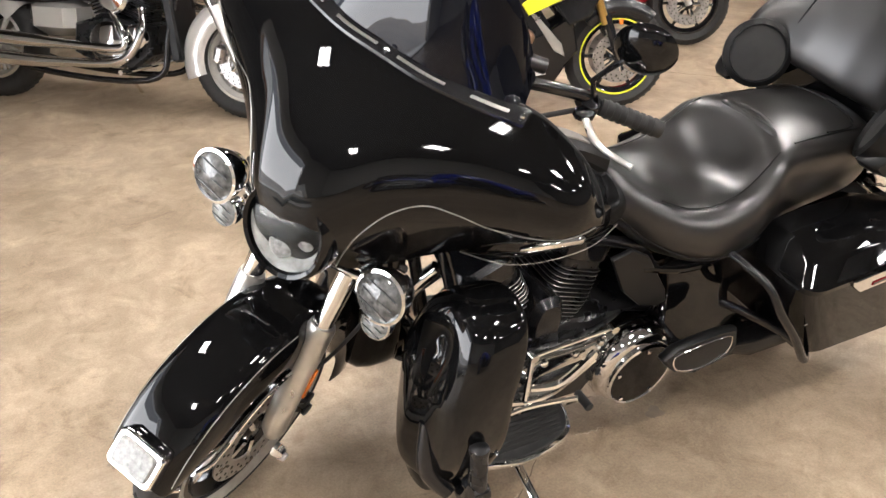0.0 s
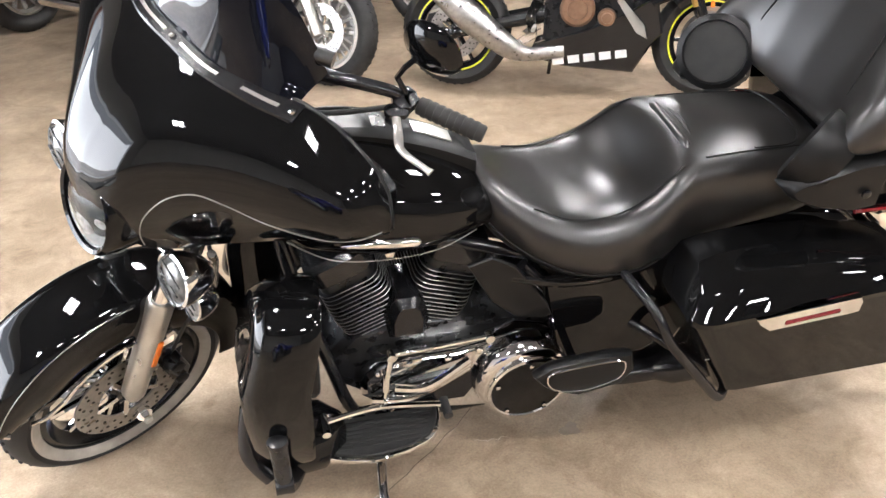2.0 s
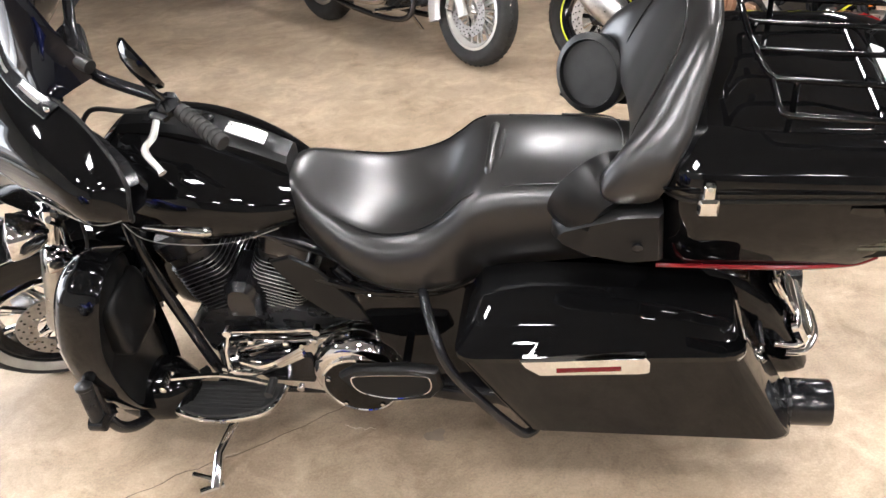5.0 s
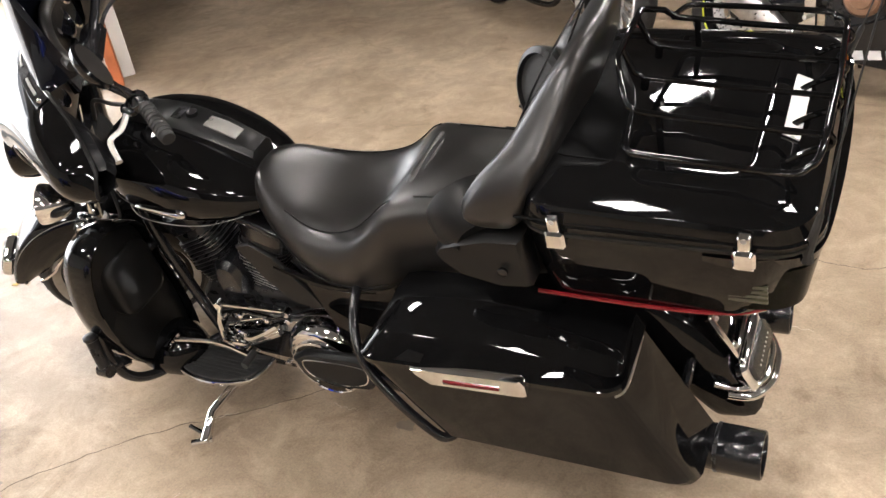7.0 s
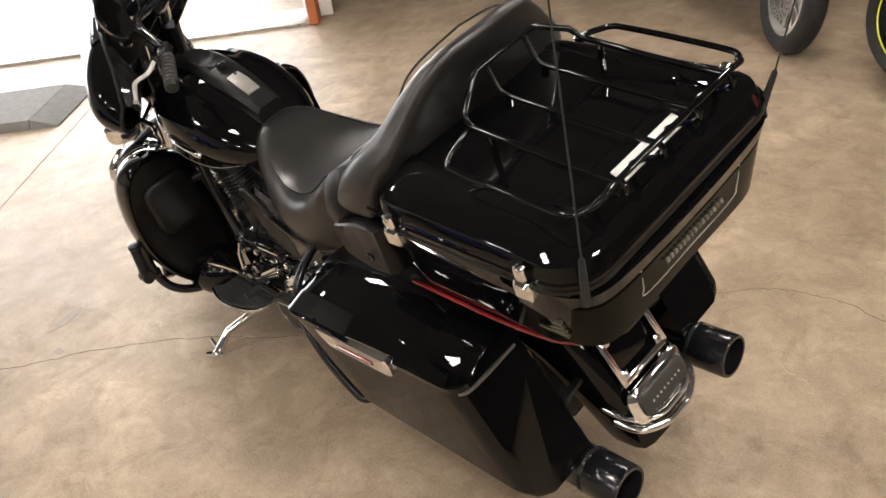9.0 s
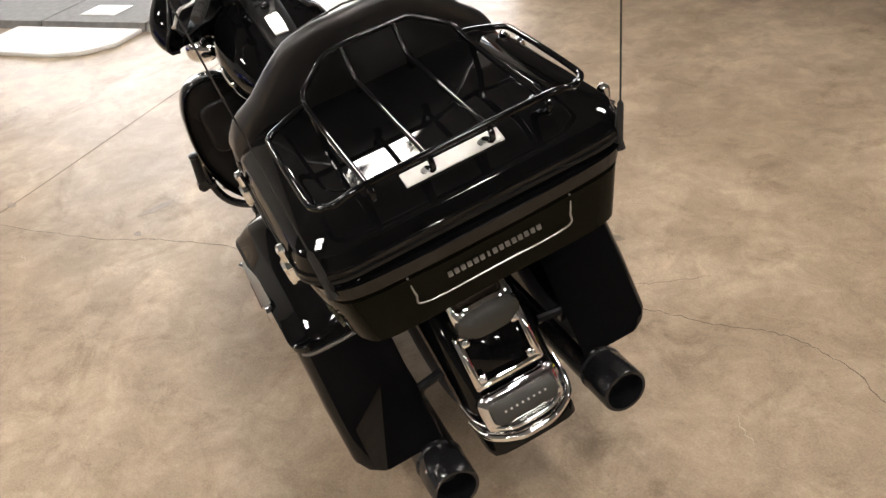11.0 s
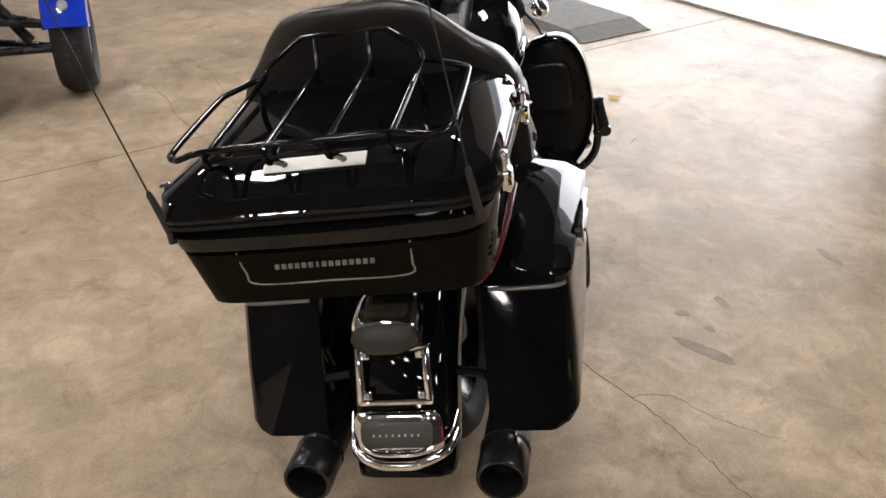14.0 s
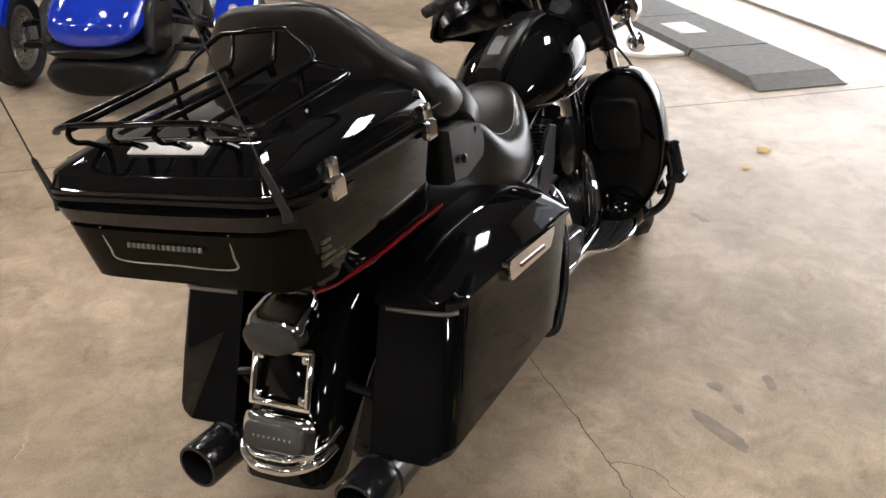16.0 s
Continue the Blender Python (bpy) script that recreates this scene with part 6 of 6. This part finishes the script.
def sport(m):
    b = thing("sports_motorcycle", "black and yellow sports motorcycle parked on its stand", "motorcycle", m, "parked motorcycles")
    WB = 1.40
    wheel(b, (WB, 0, 0.305), 0.305, 0.12, 0.222, None, 6, None, BLACKMETAL, BLACKMETAL, stripe=YELLOW)
    wheel(b, (0, 0, 0.31), 0.31, 0.16, 0.222, None, 6, None, BLACKMETAL, BLACKMETAL, stripe=YELLOW)
    for s in (1, -1):
        g = Geo()
        tube(g, [(WB, s * 0.09, 0.3), (WB - 0.09, s * 0.09, 0.55)], 0.026, 12)
        part("fork_leg", g, BLACKMETAL, b)
        g = Geo()
        tube(g, [(WB - 0.09, s * 0.09, 0.5), (WB - 0.26, s * 0.09, 0.95)], 0.024, 12)
        part("fork_tube", g, GOLD, b, "gold fork tube")
        g = Geo()
        tube(g, [(0, s * 0.11, 0.31), (0.25, s * 0.1, 0.37), (0.5, s * 0.08, 0.42)], [0.03, 0.035, 0.04], 10, 12)
        part("swing_arm", g, BLACKMETAL, b)
        g = Geo()
        slab(g, [(1.08, 0.28), (1.14, 0.36), (1.1, 0.55), (0.95, 0.46), (0.72, 0.36), (0.45, 0.27), (0.42, 0.2), (0.62, 0.15), (1.0, 0.13)], 0.1, 0.17, lambda u, v, w: (u, s * (w - max(0, 0.35 - v) * 0.3), v), 0.012)
        bp = part("belly_fairing", g, BLACKMETAL, b, "black belly fairing with white plain letter shapes", 40)
        for i in range(5):
            g = Geo()
            x = 0.93 - i * 0.085 if s > 0 else 0.59 + i * 0.085
            z = 0.21 + (x - 0.76) * 0.16
            box(g, (x, s * (0.173 - max(0, 0.35 - z) * 0.3), z), (0.062, 0.004, 0.045), rot(-s * 16, -9, 0), 0.1)
            part("lettering", g, WHITEMARK, bp)
        g = Geo()
        slab(g, [(1.2, 0.55), (1.27, 0.72), (1.2, 0.95), (1.0, 0.92), (0.85, 0.78), (0.98, 0.62), (1.08, 0.5)], 0.14, 0.2, lambda u, v, w: (u, s * w, v), 0.015)
        sf = part("side_fairing", g, BLACKMETAL, b, "black side fairing")
        g = Geo()
        slab(g, [(1.22, 0.72), (1.2, 0.82), (0.95, 0.74), (0.80, 0.62), (0.84, 0.56), (1.0, 0.63)], 0.19, 0.212, lambda u, v, w: (u, s * w, v), 0.006)
        part("yellow_panel", g, YELLOW, sf, "bright yellow panel")
        g = Geo()
        slab(g, [(0.86, 0.56), (0.83, 0.60), (0.9, 0.55), (1.04, 0.4), (1.06, 0.33), (1.0, 0.36)], 0.165, 0.185, lambda u, v, w: (u, s * w, v), 0.005)
        part("grey_panel", g, ALLOY, sf)
        g = Geo()
        slab(g, [(0.46, 0.44), (0.5, 0.5), (0.44, 0.52), (0.4, 0.42), (0.42, 0.33), (0.36, 0.29), (0.4, 0.27), (0.47, 0.31)], 0.13, 0.15, lambda u, v, w: (u, s * w, v), 0.004)
        fp = part("peg_plate", g, CHROME, b, "bright alloy footpeg plate")
        g = Geo()
        tube(g, [(0.45, s * 0.14, 0.36), (0.45, s * 0.22, 0.36)], 0.012, 8)
        part("foot_peg", g, ALLOY, fp)
    g = Geo()
    slab(g, [(0.92, 0.3), (0.98, 0.5), (0.85, 0.68), (0.6, 0.66), (0.5, 0.5), (0.5, 0.3), (0.65, 0.24)], -0.14, 0.13, lambda u, v, w: (u, w, v), 0.02)
    e = part("engine", g, DARKSTEEL, b, "dark engine with bronze covers")
    for x, z, r in ((0.68, 0.47, 0.095), (0.84, 0.43, 0.05)):
        g = Geo()
        lathe(g, [(r, 0), (r, 0.02), (r * 0.85, 0.035), (r * 0.6, 0.037), (r * 0.55, 0.045), (0, 0.047)], (x, -0.135, z), (0, -1, 0), 26)
        part("clutch_cover", g, BRONZE, e, "bronze round engine cover")
    g = Geo()
    tube(g, [(0.62, -0.14, 0.24), (0.42, -0.16, 0.22), (0.3, -0.19, 0.27), (0.1, -0.21, 0.42), (-0.06, -0.21, 0.55)], [0.025, 0.03, 0.05, 0.065, 0.05], 14, 30, flat=1.3)
    part("muffler", g, STEEL, b, "angular steel muffler")
    g = Geo()
    loft(g, [egg(*r) for r in spl([(1.05, 0.05, 0.75, 0.85), (0.95, 0.15, 0.72, 0.95), (0.75, 0.16, 0.7, 0.98), (0.58, 0.1, 0.72, 0.85)], 14)])
    part("fuel_tank", g, BLACKMETAL, b, "", 60)
    g = Geo()
    loft(g, [seat_ring(*r) for r in spl([(0.6, 0.09, 0.72, 0.8, 0.81), (0.4, 0.14, 0.7, 0.78, 0.78), (0.2, 0.13, 0.75, 0.85, 0.86), (-0.2, 0.08, 0.88, 0.95, 0.96)], 16)])
    part("seat", g, LEATHER, b, "", 70)
    g = Geo()
    loft(g, [fender_ring(WB, 0.305, 0.335, 50 + i * 5, 0.075, 0.09) for i in range(18)])
    part("front_fender", g, BLACKMETAL, b, "", 50)
    g = Geo()
    loft(g, [fender_ring(0, 0.31, 0.34, 70 + i * 4, 0.08, 0.05) for i in range(14)])
    part("rear_hugger", g, SATIN, b, "", 50)
    g = Geo()
    box(g, (WB - 0.02, -0.16, 0.52), (0.02, 0.025, 0.03))
    part("reflector", g, AMBER, b)
    g = Geo()
    tube(g, [(0.55, 0.1, 0.3), (0.52, 0.26, 0.02)], 0.011, 8)
    part("side_stand", g, BLACKMETAL, b)
    return b


sport(place((-0.06, -2.81), (-1.30, -2.25), 6, 1.40))
redbike = thing("red_motorcycle", "red motorcycle parked behind the sports bike", "motorcycle", place((-1.6, -4.0), (-2.75, -3.2), 6, 1.40), "parked motorcycles")
wheel(redbike, (1.4, 0, 0.3), 0.3, 0.12, 0.215, None, 6, None, BLACKMETAL, BLACKMETAL)
wheel(redbike, (0, 0, 0.3), 0.3, 0.15, 0.215, None, 6, None, BLACKMETAL, BLACKMETAL)
g = Geo()
loft(g, [egg(*r) for r in spl([(1.25, 0.06, 0.5, 0.9), (1.1, 0.18, 0.3, 1.0), (0.8, 0.2, 0.25, 0.95), (0.5, 0.15, 0.3, 0.85), (0.3, 0.08, 0.5, 0.8)], 16)])
part("fairing", g, REDPAINT, redbike, "red full fairing", 60)
for s in (1, -1):
    g = Geo()
    tube(g, [(1.4, s * 0.09, 0.3), (1.15, s * 0.09, 0.9)], 0.025, 10)
    part("fork_leg", g, ALLOY, redbike)
g = Geo()
loft(g, [seat_ring(*r) for r in spl([(0.55, 0.09, 0.72, 0.8, 0.81), (0.3, 0.14, 0.7, 0.8, 0.8), (-0.2, 0.08, 0.85, 0.93, 0.94)], 14)])
part("seat", g, LEATHER, redbike, "", 70)
g = Geo()
tube(g, [(0, 0.1, 0.3), (0.5, 0.09, 0.4)], 0.035, 10)
tube(g, [(0, -0.1, 0.3), (0.5, -0.09, 0.4)], 0.035, 10)
part("swing_arm", g, DARKSTEEL, redbike)

# blue three-wheeled roadster: nose forward along x, the front axle at the origin
trike = thing("three_wheeler", "blue three-wheeled roadster with two wide front wheels", "vehicle", pose(2.08, 3.22, 0, 0, 0, -152.7))
for s in (1, -1):
    wheel(trike, (0, s * 0.72, 0.29), 0.29, 0.2, 0.19, None, 6, None, ALLOY, ALLOY, spoke_w=0.016)
    for a, b, r in (((0.1, 0.2, 0.27), (0.05, 0.62, 0.26), 0.022), ((-0.15, 0.2, 0.27), (0.02, 0.62, 0.26), 0.022), ((0.1, 0.22, 0.45), (0.03, 0.62, 0.38), 0.018), ((-0.12, 0.22, 0.45), (0.0, 0.62, 0.38), 0.018), ((0.0, 0.3, 0.6), (0.03, 0.5, 0.3), 0.03)):
        g = Geo()
        tube(g, [(a[0], s * a[1], a[2]), (b[0], s * b[1], b[2])], r, 10)
        part("suspension_arm", g, DARKSTEEL, trike)
    g = Geo()
    rings = []
    for i in range(16):
        an = radians(25 + i * 8)
        rings.append([(0.36 * math.cos(an) * k2, s * 0.72 + w, 0.29 + 0.36 * math.sin(an) * k2) for w, k2 in ((-0.12, 0.9), (-0.11, 1.0), (-0.04, 1.05), (0.04, 1.05), (0.11, 1.0), (0.12, 0.9), (0.1, 0.93), (0, 1.0), (-0.1, 0.93))])
    loft(g, rings)
    fg = part("front_fender", g, BLUE, trike, "blue mudguard over the front wheel", 50)
    g = Geo()
    lathe(g, [(0.028, 0), (0.028, 0.01), (0.02, 0.014), (0, 0.014)], (0.28, s * 0.72, 0.545), (0.75, 0, 0.6), 16)
    part("badge", g, PEWTER, fg)
    g = Geo()
    loft(g, [egg(x, hw, zb, zt, 16, 2.6) for x, hw, zb, zt in ((0.35, 0.03, 0.62, 0.7), (0.3, 0.05, 0.58, 0.75), (0.05, 0.06, 0.56, 0.8))])
    for i, p in enumerate(g.v):
        g.v[i] = (p[0], p[1] + s * 0.3, p[2])
    part("headlamp", g, SMOKE, trike, "", 60)
    g = Geo()
    slab(g, [(0.5, 0.34), (0.45, 0.58), (0.25, 0.68), (0.1, 0.5), (0.2, 0.3)], 0.25, 0.32, lambda u, v, w: (u, s * w, v), 0.012)
    part("side_grille", g, SATIN, trike, "dark grille panel beside the nose")
g = Geo()
loft(g, [egg(*r) for r in spl([(0.66, 0.05, 0.42, 0.5), (0.62, 0.2, 0.4, 0.58), (0.45, 0.27, 0.38, 0.72), (0.15, 0.26, 0.4, 0.88), (-0.2, 0.22, 0.42, 0.98), (-0.5, 0.2, 0.4, 0.95)], 24)])
part("nose", g, BLUE, trike, "glossy blue nose cowl", 60)
g = Geo()
loft(g, [egg(*r) for r in spl([(0.67, 0.1, 0.36, 0.4), (0.64, 0.22, 0.345, 0.405), (0.5, 0.29, 0.34, 0.41), (0.3, 0.3, 0.34, 0.42)], 14)])
part("nose_band", g, SATIN, trike, "dark band under the nose", 60)
g = Geo()
loft(g, [egg(*r) for r in spl([(0.63, 0.12, 0.14, 0.3), (0.58, 0.28, 0.12, 0.35), (0.35, 0.33, 0.12, 0.36), (-0.1, 0.3, 0.14, 0.4), (-0.9, 0.22, 0.16, 0.5)], 18)])
part("bumper", g, SATIN, trike, "black lower bumper and belly", 60)
g = Geo()
lathe(g, [(0.036, 0), (0.036, 0.01), (0.022, 0.014), (0.02, 0.008), (0, 0.008)], (0.625, 0, 0.52), (0.85, 0, 0.5), 24)
part("nose_badge", g, PEWTER, trike, "round silver badge")
g = Geo()
loft(g, [seat_ring(*r) for r in spl([(-0.4, 0.12, 0.55, 0.75, 0.76), (-0.7, 0.2, 0.5, 0.7, 0.69), (-1.0, 0.2, 0.5, 0.75, 0.75), (-1.4, 0.15, 0.6, 0.85, 0.86)], 18)])
part("seat", g, LEATHER, trike, "", 70)
g = Geo()
tube(g, [(-0.35, 0.4, 1.02), (-0.2, 0.2, 1.05), (-0.15, 0, 1.0), (-0.2, -0.2, 1.05), (-0.35, -0.4, 1.02)], 0.015, 10, 24)
part("handlebar", g, BLACKMETAL, trike)
wheel(trike, (-1.7, 0, 0.31), 0.31, 0.22, 0.2, None, 6, None, ALLOY, ALLOY, disc=False)
